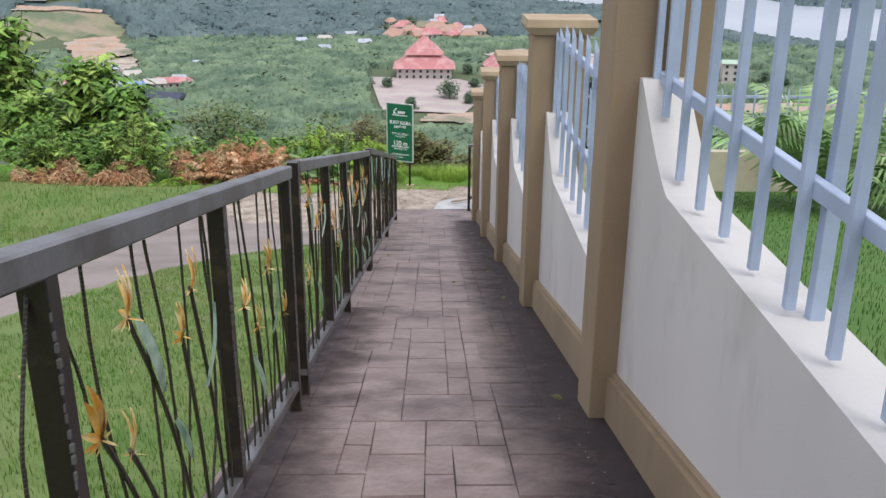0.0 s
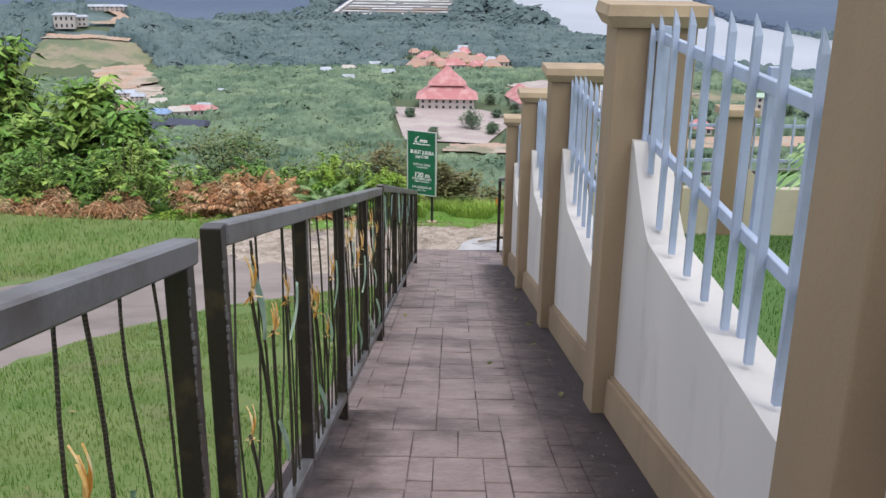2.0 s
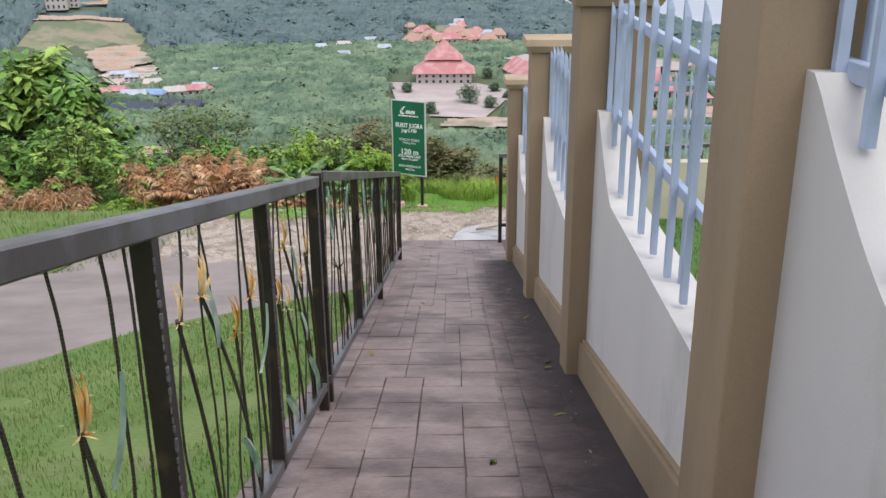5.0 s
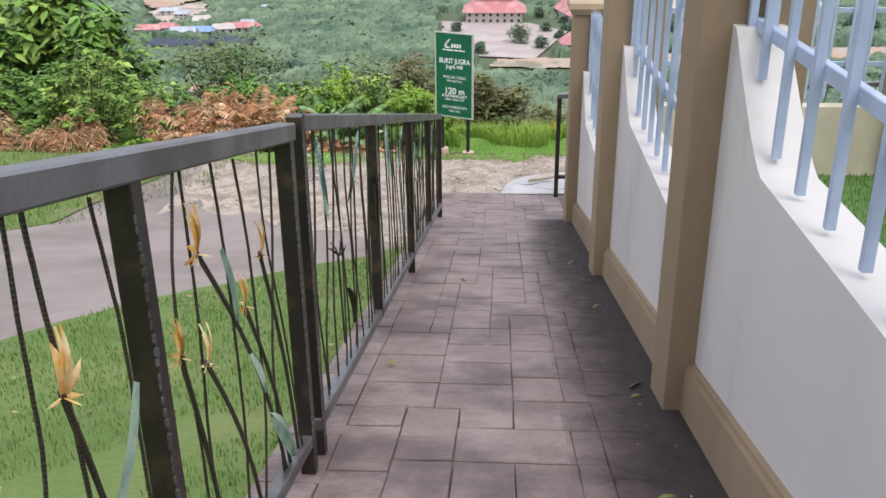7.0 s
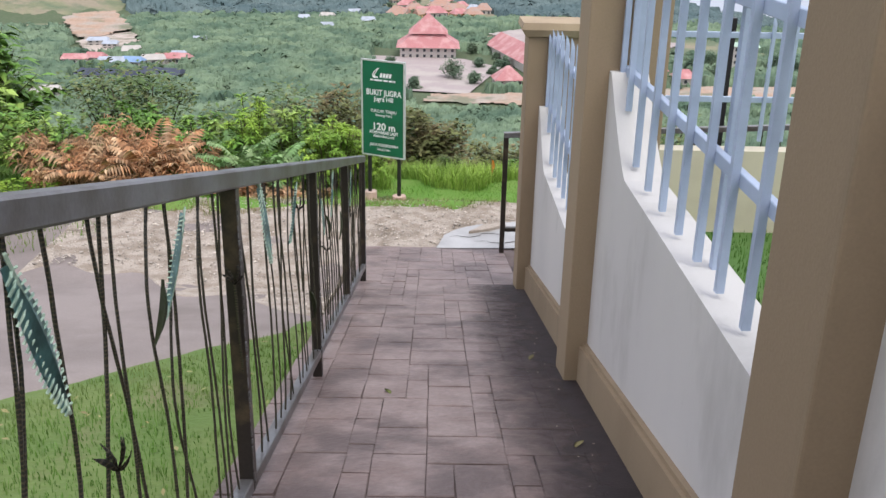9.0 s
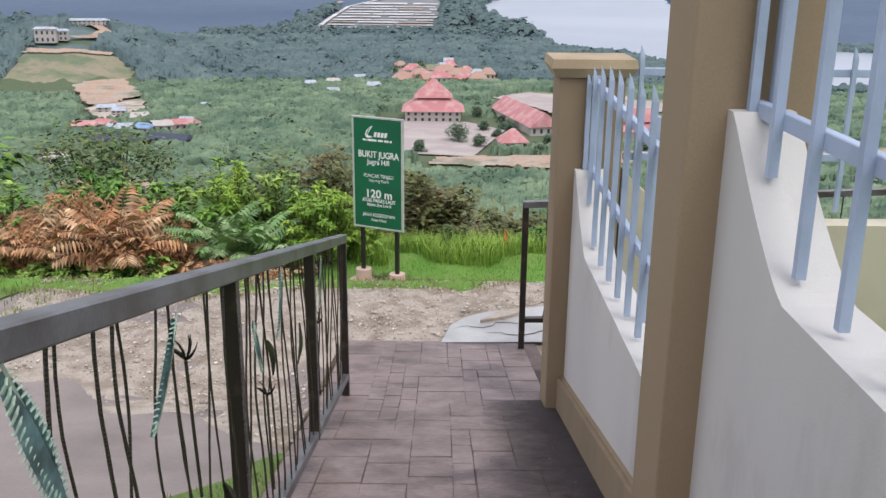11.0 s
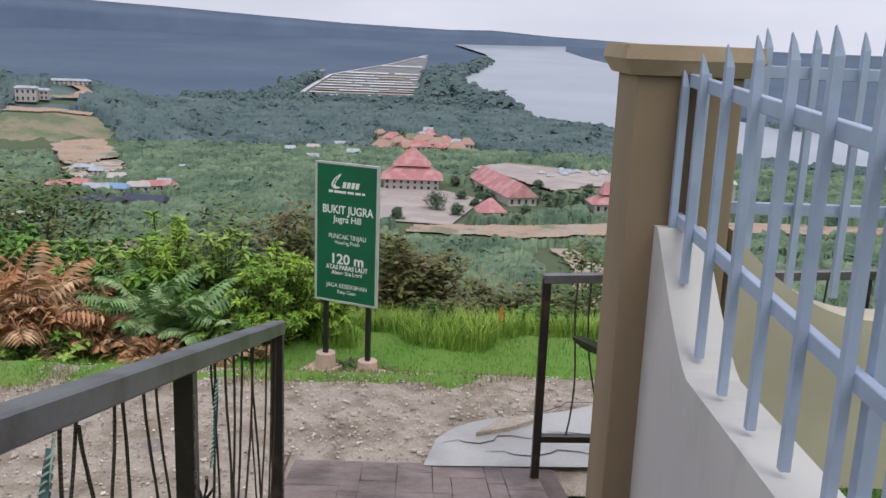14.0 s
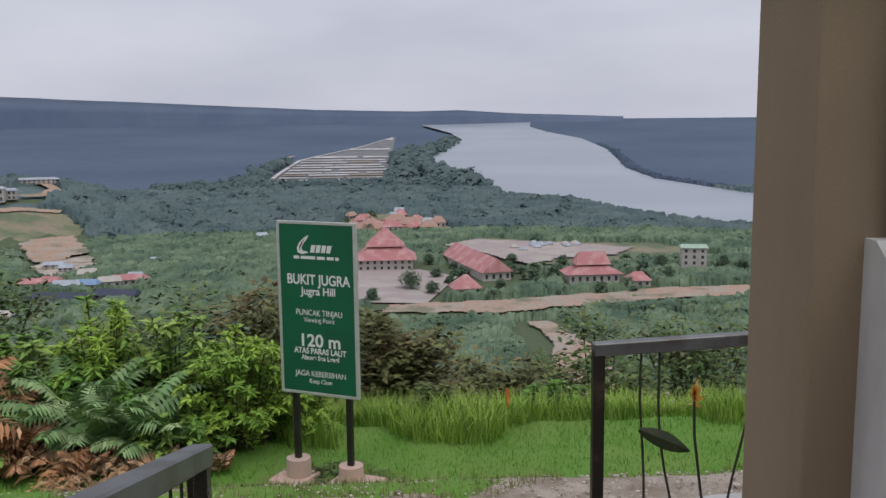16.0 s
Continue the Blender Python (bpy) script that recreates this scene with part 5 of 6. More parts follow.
def inside(x, y, poly):
    """Which of the places x, y (arrays) lie within an outline."""
    hit = np.zeros(np.shape(x), bool)
    for (xa, ya), (xb, yb) in zip(poly, poly[1:] + poly[:1]):
        if ya != yb:
            hit ^= ((ya > y) != (yb > y)) & (x < xa + (xb - xa) * (y - ya) / (yb - ya))
    return hit


def patchy(x, y, size, seed=0):
    """Smooth noise from 0 to 1 over the plan, with lumps of the given size in metres."""
    total, weight = 0.0, 0.0
    for o in range(3):
        u, w = np.asarray(x) / size * 2 ** o + 17.3 * seed + 500, np.asarray(y) / size * 2 ** o + 9.1 * seed + 500
        i, j = np.floor(u), np.floor(w)
        a, b = u - i, w - j
        a, b = a * a * (3 - 2 * a), b * b * (3 - 2 * b)
        h = lambda p, q: np.mod(np.sin(p * 127.1 + q * 311.7 + seed * 74.7) * 43758.5453, 1.0)
        total = total + 0.5 ** o * ((h(i, j) * (1 - a) + h(i + 1, j) * a) * (1 - b) + (h(i, j + 1) * (1 - a) + h(i + 1, j + 1) * a) * b)
        weight += 0.5 ** o
    return total / weight


def flat(name, pts, z, material, label, category, lift=0.0):
    bm = bmesh.new()
    bm.faces.new([bm.verts.new(far(x, y, z) + Vector((0, 0, lift))) for x, y in pts])
    bmesh.ops.recalc_face_normals(bm, faces=bm.faces[:])
    if bm.faces[0].normal.z < 0:
        bm.faces[0].normal_flip()
    bmesh.ops.triangulate(bm, faces=bm.faces[:])
    return tagged(link(name, bm, material), label, category, kind="structure")


def drape(name, poly, material, label, category, lift=0.8, cell=2.0, ragged=5.0, steps=0.0):
    """Ground of another kind, laid over the hill within an outline whose edge is frayed; steps: height of terraces cut into it."""
    xs = np.arange(min(p[0] for p in poly) - ragged, max(p[0] for p in poly) + ragged, cell)
    ys = np.arange(min(p[1] for p in poly) - ragged, max(p[1] for p in poly) + ragged, cell)
    gx, gy = np.meshgrid(xs, ys)
    wx, wy = gx + ragged * (2 * patchy(gx, gy, 14, 1) - 1), gy + ragged * (2 * patchy(gx, gy, 14, 2) - 1)
    keep = inside(wx, wy, poly)
    y0, y1 = ys[0], ys[-1]
    rise = steps * np.floor(5 * (wy - y0) / (y1 - y0)) + 0.5 * patchy(gx, gy, 5, 3)
    gz = np.vectorize(hill)(gx, gy) + lift + rise
    v = np.stack([gx, gy, gz], 2).reshape(-1, 3)
    n = len(xs)
    f = [(j * n + i, j * n + i + 1, (j + 1) * n + i + 1, (j + 1) * n + i) for j in range(len(ys) - 1) for i in range(n - 1) if keep[j, i]]
    return tagged(raw(name, v, f, material), label, category, kind="structure")


LEFT_BANK = [(308, 9105), (352, 5294), (294, 3993), (176, 2992), (89, 2416), (70, 1978), (104, 1586), (146, 1400), (160, 1290), (235, 1200), (275, 1015), (318, 930), (355, 872), (520, 800), (900, 690)]
RIGHT_BANK = [(1000, 1040), (640, 1190), (492, 1258), (473, 1376), (447, 1557), (472, 1831), (520, 2090), (576, 2373), (656, 2785), (730, 3300), (829, 4024), (921, 5445), (1108, 7350), (1624, 10710)]
RIVER = LEFT_BANK + RIGHT_BANK
flat("water", RIVER, -120, M_RIVER, "broad pale grey river winding to the sea", "river", 8.0)

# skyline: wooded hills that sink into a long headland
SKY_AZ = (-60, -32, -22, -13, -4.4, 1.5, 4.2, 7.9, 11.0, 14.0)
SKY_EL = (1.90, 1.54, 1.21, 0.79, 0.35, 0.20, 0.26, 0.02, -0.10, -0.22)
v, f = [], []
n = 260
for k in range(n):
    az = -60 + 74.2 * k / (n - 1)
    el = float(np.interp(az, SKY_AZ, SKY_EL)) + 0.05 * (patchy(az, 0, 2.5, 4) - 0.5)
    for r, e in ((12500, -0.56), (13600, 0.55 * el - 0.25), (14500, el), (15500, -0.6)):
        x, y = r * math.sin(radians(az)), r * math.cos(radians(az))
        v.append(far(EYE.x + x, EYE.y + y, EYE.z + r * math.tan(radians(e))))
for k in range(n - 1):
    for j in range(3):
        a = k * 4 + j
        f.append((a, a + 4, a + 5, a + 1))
# the blue of these hills is haze held in their material
tagged(raw("far_shore", v, f, M_BLUE, smooth=True), "distant wooded hills and headland tinted with painted blue haze", "shore", kind="structure")

# fish ponds in rows
ponds = thing("fish_ponds", "long rows of pale fish ponds with brown banks", "ponds", kind="structure")
POND_Y = [1548, 1592, 1650, 1721, 1790, 1860, 1950, 2051, 2147, 2269, 2387, 2538, 2720, 2900, 3100, 3390, 3800, 4300, 4880]
pond_l = lambda y: float(np.interp(y, (1548, 1900, 2422, 3390, 4880), (-214, -226, -236, -111, 20)))
pond_r = lambda y: float(np.interp(y, (1548, 2196, 2898, 4880), (14, 0, 6, 30)))
for k, (ya, yb) in enumerate(zip(POND_Y, POND_Y[1:])):
    bm = bmesh.new()
    bm.faces.new([bm.verts.new(far(x, y, -116.5)) for x, y in ((pond_l(ya), ya), (pond_r(ya), ya), (pond_r(yb), yb), (pond_l(yb), yb))])
    part("embankment", bm, M_POND, ponds)
    bm = bmesh.new()
    bm.faces.new([bm.verts.new(far(x, y, -114.0)) for x, y in ((pond_l(ya), ya), (pond_l(ya) + 9, ya), (pond_l(yb) + 9, yb), (pond_l(yb), yb))])
    part("bank_road", bm, M_PONDW, ponds, "pale track along the ponds")
    if k in (12, 13, 15, 16):
        continue
    d = (yb - ya) * (0.34 + 0.22 * (k * 7 % 5) / 4)
    x = pond_l(ya) + 14
    while x < pond_r(ya) - 20:
        w = min(rnd.uniform(40, 130), pond_r(ya) - 8 - x)
        bm = bmesh.new()
        y2 = ya + d * rnd.uniform(0.75, 1.1)
        bm.faces.new([bm.verts.new(far(p, q, -114.6)) for p, q in ((x, ya + 3), (x + w, ya + 3), (x + w, y2), (x, y2))])
        part("pond", bm, M_PONDW if rnd.random() < 0.8 else M_EARTH, ponds)
        x += w + rnd.choice((2, 4, 16))
for ya, yb, xa, xb in ((1711, 2119, -262, -276), (2119, 2627, -276, -272)):
    flat("plain_track", [(xa - 6, ya), (xa + 7, ya), (xb + 7, yb), (xb - 6, yb)], -113, M_EARTH, "pale earth track across the plain", "track", 1.0)

flat("paved_yard", [(-30, 560), (20, 550), (45, 640), (20, 672), (-45, 680)], -113, M_PAVED, "pale paved forecourt of the hall", "yard", 1.0)
drape("sandy_road", [(-5, 525), (60, 520), (180, 552), (300, 560), (300, 583), (178, 585), (70, 555), (-5, 548)], M_EARTH, "sandy road before the village", "road", 0.9, 2.0, 5.0)
drape("sports_field", [(36, 780), (77, 840), (154, 800), (230, 790), (262, 700), (190, 690), (120, 680), (60, 740)], M_FIELD, "dry grass field in the village", "field", 0.8, 3.0, 8.0)
drape("car_park", [(42, 790), (77, 822), (150, 784), (196, 752), (178, 720), (118, 700), (103, 672), (87, 700), (60, 760)], M_PAVED, "pale bare ground beside the field", "yard", 2.0, 2.5, 7.0)
drape("earth_track", [(72, 496), (84, 495), (94, 450), (94, 404), (88, 362), (128, 364), (122, 340), (84, 336), (62, 336), (68, 364), (70, 405), (78, 452)], M_EARTH, "bare earth track through scrub", "track", 1.2, 1.0, 3.0)
drape("village_ground", [(-45, 1060), (10, 1060), (50, 985), (60, 900), (-15, 880), (-60, 960)], M_FIELD, "bare ground of the village", "ground", 0.8, 3.0, 9.0)


def house(name, x, y, w, d, wall_h, roof_h, material, walls, label, turn=0.0, tiers=1, hip=0.35, rows=1):
    """Walls with windows and a hipped roof in one or two tiers, its ridge along the longer side; hip 1 makes gables."""
    ob = thing(name, label, "building", "village buildings", at=(x, y, -113))
    ob.rotation_euler = (0, 0, radians(turn))
    bm = bmesh.new()
    box(bm, -w / 2, w / 2, -d / 2, d / 2, 0, wall_h)
    part("wall", bm, walls, ob)
    n = max(3, int(w / 4.5))
    for r in range(rows):
        for k in range(n):
            bm = bmesh.new()
            cx = -w / 2 + w * (k + 0.5) / n
            z0 = wall_h * (r + 0.25) / rows
            box(bm, cx - 0.9, cx + 0.9, -d / 2 - 0.12, -d / 2 + 0.1, z0, z0 + wall_h * 0.5 / rows)
            part("window", bm, M_GLASS, ob)
    z, ww, dd = wall_h, w * 1.14, d * 1.2 if w >= d else d * 1.04
    for t in range(tiers):
        bm = bmesh.new()
        last = t == tiers - 1
        h = roof_h * (0.38 if not last else (0.62 if tiers > 1 else 1.0))
        k = 0.5 if not last else 0.0
        lo = [bm.verts.new((sx * ww / 2, sy * dd / 2, z)) for sx, sy in ((-1, -1), (1, -1), (1, 1), (-1, 1))]
        rx = ww / 2 * (k if k else hip if w >= d else 0.02)
        ry = dd / 2 * (k if k else 0.02 if w >= d else hip)
        hi = [bm.verts.new((sx * rx, sy * ry, z + h)) for sx, sy in ((-1, -1), (1, -1), (1, 1), (-1, 1))]
        for i in range(4):
            bm.faces.new((lo[i], lo[(i + 1) % 4], hi[(i + 1) % 4], hi[i]))
        bm.faces.new(hi)
        bm.faces.new(lo[::-1])
        part("roof", bm, material, ob)
        z += h + (0.0 if last else 1.0)
        ww, dd = ww * 0.62, dd * 0.62
    return ob


house("hall", -5, 690, 40, 30, 8, 21, M_ROOF, M_HOUSE, "large hall with a steep tiered faded red roof", 0, 2, 0.04, 2)
house("long_house", 60, 668, 20, 88, 6, 9, M_ROOF, M_HOUSE, "long low building with a faded red gabled roof", 14, 1, 0.97)
house("house", 46, 585, 17, 14, 4, 8, M_ROOF, M_HOUSE, "small pavilion with a faded red roof", 8, 1, 0.1)
house("house", 133, 618, 34, 18, 6, 13, M_ROOF, M_HOUSE, "long house with a raised faded red ridge", 3, 2, 0.75)
house("house", 160, 600, 14, 12, 4, 5, M_ROOF, M_HOUSE, "small annex with a faded red roof", 0)
house("apartment_block", 213, 650, 17, 12, 17, 2, M_GREENROOF, M_HOUSE, "pale concrete block with a light green roof", -10, 1, 0.9, 4)
house("house", 300, 560, 20, 12, 5, 5, M_ROOF, M_HOUSE, "house with a faded red roof in trees", 0)
town = random.Random(5)
for k, (x, y, w, m, wm) in enumerate(((-36, 900, 16, M_ROOF2, M_HOUSE), (-20, 925, 18, M_ROOF2, M_HOUSEY), (0, 905, 20, M_ROOF, M_HOUSE), (18, 930, 22, M_ROOF2, M_HOUSEY), (36, 900, 16, M_ROOF2, M_HOUSEY), (5, 960, 24, M_ROOF2, M_HOUSE), (-28, 965, 20, M_ROOF, M_HOUSE), (47, 935, 14, M_ROOF2, M_HOUSE))):
    house("house", x, y, w, 12, 5, 6, m, wm, "village house with an orange red roof", (k * 37) % 40 - 20)
for k in range(16):
    house("house", town.uniform(-46, 42), town.uniform(890, 1060), town.uniform(9, 17), town.uniform(8, 11), 4, town.uniform(3, 5), town.choice((M_ROOF, M_ROOF2, M_ROOF2, M_TIN)), town.choice((M_HOUSE, M_HOUSEY)), "small village house with a tiled roof", town.uniform(-40, 40), 1, town.choice((0.5, 0.97)))
for x, y, w, m, a in ((-213, 622, 17, M_TIN, 8), (-200, 624, 14, M_BLUEROOF, -6), (-189, 634, 15, M_HOUSE, 14), (-240, 631, 16, M_ROOF, 5), (-229, 638, 12, M_ROOF, -8), (-183, 639, 12, M_ROOF, 10), (-173, 641, 14, M_ROOF, -12), (-214, 668, 13, M_HOUSE, 20), (-176, 650, 10, M_TIN, 0), (-60, 850, 12, M_TIN, 9), (-118, 858, 10, M_TIN, 12), (-99, 875, 12, M_HOUSE, -8), (-92, 809, 11, M_TIN, 4), (-77, 905, 12, M_TIN, 18), (-178, 718, 10, M_TIN, 10), (-218, 526, 15, M_HOUSE, 6)):
    house("house", x, y, w, 9, 4, 3, m, M_HOUSE, "small house with a pale roof among trees" if m in (M_TIN, M_HOUSE) else "small house with a coloured roof among trees", a, 1, 0.8)
for k in range(14):
    house("house", town.uniform(100, 170), town.uniform(735, 790), 6, 5, 3, 2, (M_TIN, M_HOUSE, M_TIN)[k % 3], M_HOUSE, "tiny white shed on the bare ground", (k * 31) % 60)
house("shed", -204, 586, 34, 12, 2.4, 3, M_NAVY, M_HOUSE, "long shed with a dark navy roof", -10, 1, 0.9)
house("shed", -172, 594, 26, 12, 2.4, 3, M_NAVY, M_HOUSE, "long shed with a dark navy roof", -14, 1, 0.9)
house("house", -147, 458, 16, 8, 4, 3, M_EARTH, M_HOUSE, "low house with an earth brown roof among trees", 10, 1, 0.8)

# hill shoulder with a road, a grassy cutting and earth terraces
drape("cut_slope", [(-385, 880), (-340, 898), (-311, 906), (-286, 872), (-272, 838), (-318, 812), (-330, 780), (-380, 800)], M_FIELD, "dry grassy cutting on the hill shoulder", "slope", 1.2, 2.5, 6.0)
drape("hill_road", [(-395, 885), (-366, 893), (-343, 903), (-314, 911), (-316, 902), (-342, 893), (-365, 882), (-395, 873)], M_EARTH, "pale earth road along the top of the cutting", "road", 2.6, 1.5, 2.5)
drape("hill_road", [(-360, 1016), (-338, 985), (-340, 948), (-358, 932), (-366, 936), (-350, 955), (-350, 982), (-372, 1006)], M_EARTH, "pale road curving over the hill shoulder", "road", 2.6, 1.5, 3.0)
drape("cleared_terrace", [(-320, 812), (-282, 838), (-246, 770), (-262, 736), (-277, 731)], M_EARTH, "orange cleared earth terraces cut in steps", "clearing", 2.0, 2.0, 4.0, 1.6)
drape("cleared_slope", [(-275, 735), (-247, 768), (-220, 712), (-232, 664), (-256, 672)], M_RUBBLE, "pale rubble ground below the earth terraces", "clearing", 1.6, 2.0, 6.0)
for x, y, w, h in ((-376, 912, 19, 13), (-366, 925, 12, 9), (-372, 1012, 38, 5), (-250, 705, 14, 4), (-236, 690, 10, 4)):
    o = house("house", x, y, w, 10, h, 2, M_TIN, M_HOUSE, "white flat roofed house on the hill shoulder", 10, 1, 0.8, 2)
    o.location.z = hill(x, y) + 1

for k, (x, y, h) in enumerate(((12, 600, 17), (25, 582, 11), (-12, 565, 10), (30, 640, 9), (38, 615, 8), (80, 640, 9), (95, 620, 11), (100, 655, 9), (110, 632, 10), (90, 700, 9), (125, 680, 10), (150, 640, 10), (175, 640, 12), (185, 615, 11), (28, 700, 10), (-30, 640, 9), (175, 690, 9), (60, 560, 8), (130, 575, 9), (192, 655, 15), (232, 640, 16), (240, 628, 14), (70, 600, 7), (118, 650, 8), (160, 665, 8))):
    tree(x, y, h * 0.72, h * 0.40, M_FOREST, 1100, (1.5, 1.1), "round dark tree among the village buildings", 22, 0.0, 1.7)

for k in range(46):
    near = k < 30
    x, y = (town.uniform(24, 200), town.uniform(572, 700)) if near else (town.uniform(-48, 52), town.uniform(880, 1050))
    h = town.uniform(5, 9) if near else town.uniform(7, 11)
    tree(x, y, h * 0.72, h * 0.42, M_FOREST, 420, (1.5, 1.1), "round dark tree among the village buildings", 16, 0.0, 1.7)

CLEAR = [
    [(-34, 540), (25, 535), (50, 640), (30, 715), (-48, 720)], [(-10, 512), (60, 508), (180, 540), (310, 548), (310, 590), (178, 592), (70, 558), (-10, 556)],
    [(28, 570), (66, 570), (110, 620), (80, 720), (30, 690)], [(40, 785), (77, 840), (154, 800), (225, 785), (255, 700), (190, 690), (110, 655), (60, 720)], [(112, 596), (170, 585), (172, 636), (112, 640)],
    [(66, 505), (90, 505), (104, 450), (104, 384), (134, 380), (128, 322), (52, 322), (60, 400)],
    [(-320, 812), (-282, 838), (-215, 712), (-230, 660), (-260, 668), (-280, 728)], [(-385, 880), (-340, 906), (-305, 912), (-280, 872), (-268, 838), (-318, 805), (-330, 775), (-380, 795)], [(-385, 880), (-340, 905), (-335, 985), (-360, 1020), (-385, 1000)],
    [(-250, 612), (-165, 618), (-165, 652), (-245, 656)], [(-255, 1440), (60, 1440), (60, 1700), (-255, 1700)], [(200, 635), (228, 635), (228, 655), (200, 655)], [(-228, 510), (-206, 510), (-206, 532), (-228, 532)], [(-224, 568), (-154, 572), (-154, 604), (-224, 600)], [(-160, 440), (-135, 440), (-135, 466), (-160, 466)],
]
CLEAR.append([(-45, 1060), (10, 1060), (50, 985), (60, 890), (-15, 870), (-60, 960)])
SPARSE = [[(-380, 930), (-340, 950), (-345, 985), (-372, 1000)]]


def open_ground(x, y):
    """Where no wood grows: clearings, buildings and water."""
    wx, wy = x + 14 * (patchy(x, y, 22, 5) - 0.5), y + 14 * (patchy(x, y, 22, 6) - 0.5)
    hit = inside(x, y, RIVER)
    for c in CLEAR:
        hit |= inside(wx, wy, c)
    return hit


def crowns(name, material, x, y, size, per, label, spread=1.0):
    """Tree crowns of loose leaf clumps at the given places; size is each crown's radius."""
    z = np.vectorize(hill)(x, y) if len(x) else x
    tall = size * gen.uniform(0.7, 1.35, len(x))
    c = np.stack([x, y, z + 0.30 * tall], 1)
    away = np.linalg.norm(c - np.array(EYE), axis=1)
    q = np.where(away > 1500, (1500 + 3000 * (1 - np.exp(-(away - 1500) / 3000))) / away, 1.0)
    c = np.array(EYE) + (c - np.array(EYE)) * q[:, None]
    n = len(x) * per
    d = gen.normal(size=(n, 3))
    d[:, 2] = np.abs(d[:, 2]) * 0.9 - 0.15
    d[:, 1] -= 0.25
    d /= np.linalg.norm(d, axis=1)[:, None]
    s, t = np.repeat(size * q, per)[:, None], np.repeat(tall * q, per)[:, None]
    p = np.repeat(c, per, 0) + d * np.concatenate([s, s, t], 1) * gen.uniform(0.84, 1.06, (n, 1))
    nor = d * 0.8 + [0, -0.25, 0.45] + gen.normal(size=(n, 3)) * 0.25
    nor /= np.linalg.norm(nor, axis=1)[:, None]
    a = np.cross(nor, gen.normal(size=(n, 3)))
    a /= np.linalg.norm(a, axis=1)[:, None]
    b = np.cross(nor, a)
    w = s * spread * gen.uniform(0.28, 0.60, (n, 1))
    h = w * gen.uniform(0.6, 1.0, (n, 1))
    v = np.stack([p - a * w - b * h * 0.6, p + a * w * 0.7 - b * h, p + a * w + b * h * 0.7, p - a * w * 0.6 + b * h], 1).reshape(-1, 3)
    f = np.arange(4 * n).reshape(-1, 4)
    return tagged(raw(name, v, f, material), label, "forest", kind="stuff")


def forest(name, material, r0, r1, count, size, per, label, spread=1.0):
    r = np.sqrt(r0 * r0 + (r1 * r1 - r0 * r0) * gen.random(count))
    a = np.radians(gen.uniform(-38, 36, count))
    x, y = r * np.sin(a), 13.5 + r * np.cos(a)
    keep = ~open_ground(x, y)
    for c in SPARSE:
        keep &= ~inside(x, y, c) | (gen.random(count) < 0.3)
    x, y = x[keep], y[keep]
    s = size * gen.choice((0.45, 0.6, 0.8, 1.0, 1.45), len(x)) * (0.7 + 0.7 * patchy(x, y, 60, 8))
    return crowns(name, material, x, y, s, per, label, spread)


def crown_relief(x, y, cell, seed):
    """Domed crowns of about a cell's size set close together: height from 0 to 1."""
    best = np.zeros(x.shape)
    i0, j0 = np.floor(x / cell), np.floor(y / cell)
    h = lambda p, q, k: np.mod(np.sin(p * 127.1 + q * 311.7 + (seed + k) * 74.7) * 43758.5453, 1.0)
    for a in (-1, 0, 1):
        for b in (-1, 0, 1):
            i, j = i0 + a, j0 + b
            d2 = ((i + h(i, j, 0)) * cell - x) ** 2 + ((j + h(i, j, 1)) * cell - y) ** 2
            r = cell * (0.45 + 0.55 * h(i, j, 2))
            best = np.maximum(best, (0.45 + 0.55 * h(i, j, 3)) * np.sqrt(np.clip(1 - d2 / r ** 2, 0, 1)))
    return best


def canopy(name, material, radii, cell, tall, label):
    """Close-grown woods as one rolling surface of crowns, with holes where the ground is open."""
    R, A = np.meshgrid(radii, np.radians(np.linspace(-38, 36, 640)), indexing="ij")
    R, A = R * (1 + 0.004 * gen.uniform(-1, 1, R.shape)), A + 0.0007 * gen.uniform(-1, 1, R.shape)
    X, Y = R * np.sin(A), 13.5 + R * np.cos(A)
    wx, wy = X + 0.5 * cell * (patchy(X, Y, cell * 0.7, 3) - 0.5), Y + 0.5 * cell * (patchy(X, Y, cell * 0.7, 4) - 0.5)
    up = tall * (0.15 + 1.25 * crown_relief(wx, wy, cell, 1) + 0.50 * crown_relief(wx, wy, cell * 0.38, 2) + 0.7 * (patchy(X, Y, cell * 8, 9) - 0.5))
    Z = np.vectorize(hill)(X, Y) + np.where(open_ground(X, Y), -0.6, up)
    Z[0] -= 6
    Z[-1] -= 6
    nr, na = R.shape
    k = (np.arange(nr - 1)[:, None] * na + np.arange(na - 1)[None]).ravel()
    tagged(raw(name, np.stack([X, Y, Z], 2).reshape(-1, 3), np.stack([k, k + na, k + na + 1, k + 1], 1), material), label, "forest", kind="stuff")


canopy("hillside_canopy", M_FOREST, np.linspace(60, 165, 60), 3.0, 1.0, "close grown scrub on the hillside")
canopy("canopy", M_FOREST, 1 / np.linspace(1 / 160, 1 / 520, 190), 5.0, 3.0, "close grown green woods below the hill")
canopy("mid_canopy", M_FOREST, 1 / np.linspace(1 / 515, 1 / 890, 100), 7.0, 4.2, "close grown green woods round the village")
canopy("far_canopy", M_FOREST2, 1 / np.linspace(1 / 880, 1 / 1440, 80), 9.0, 4.6, "close grown woods towards the river, greyed by painted haze")

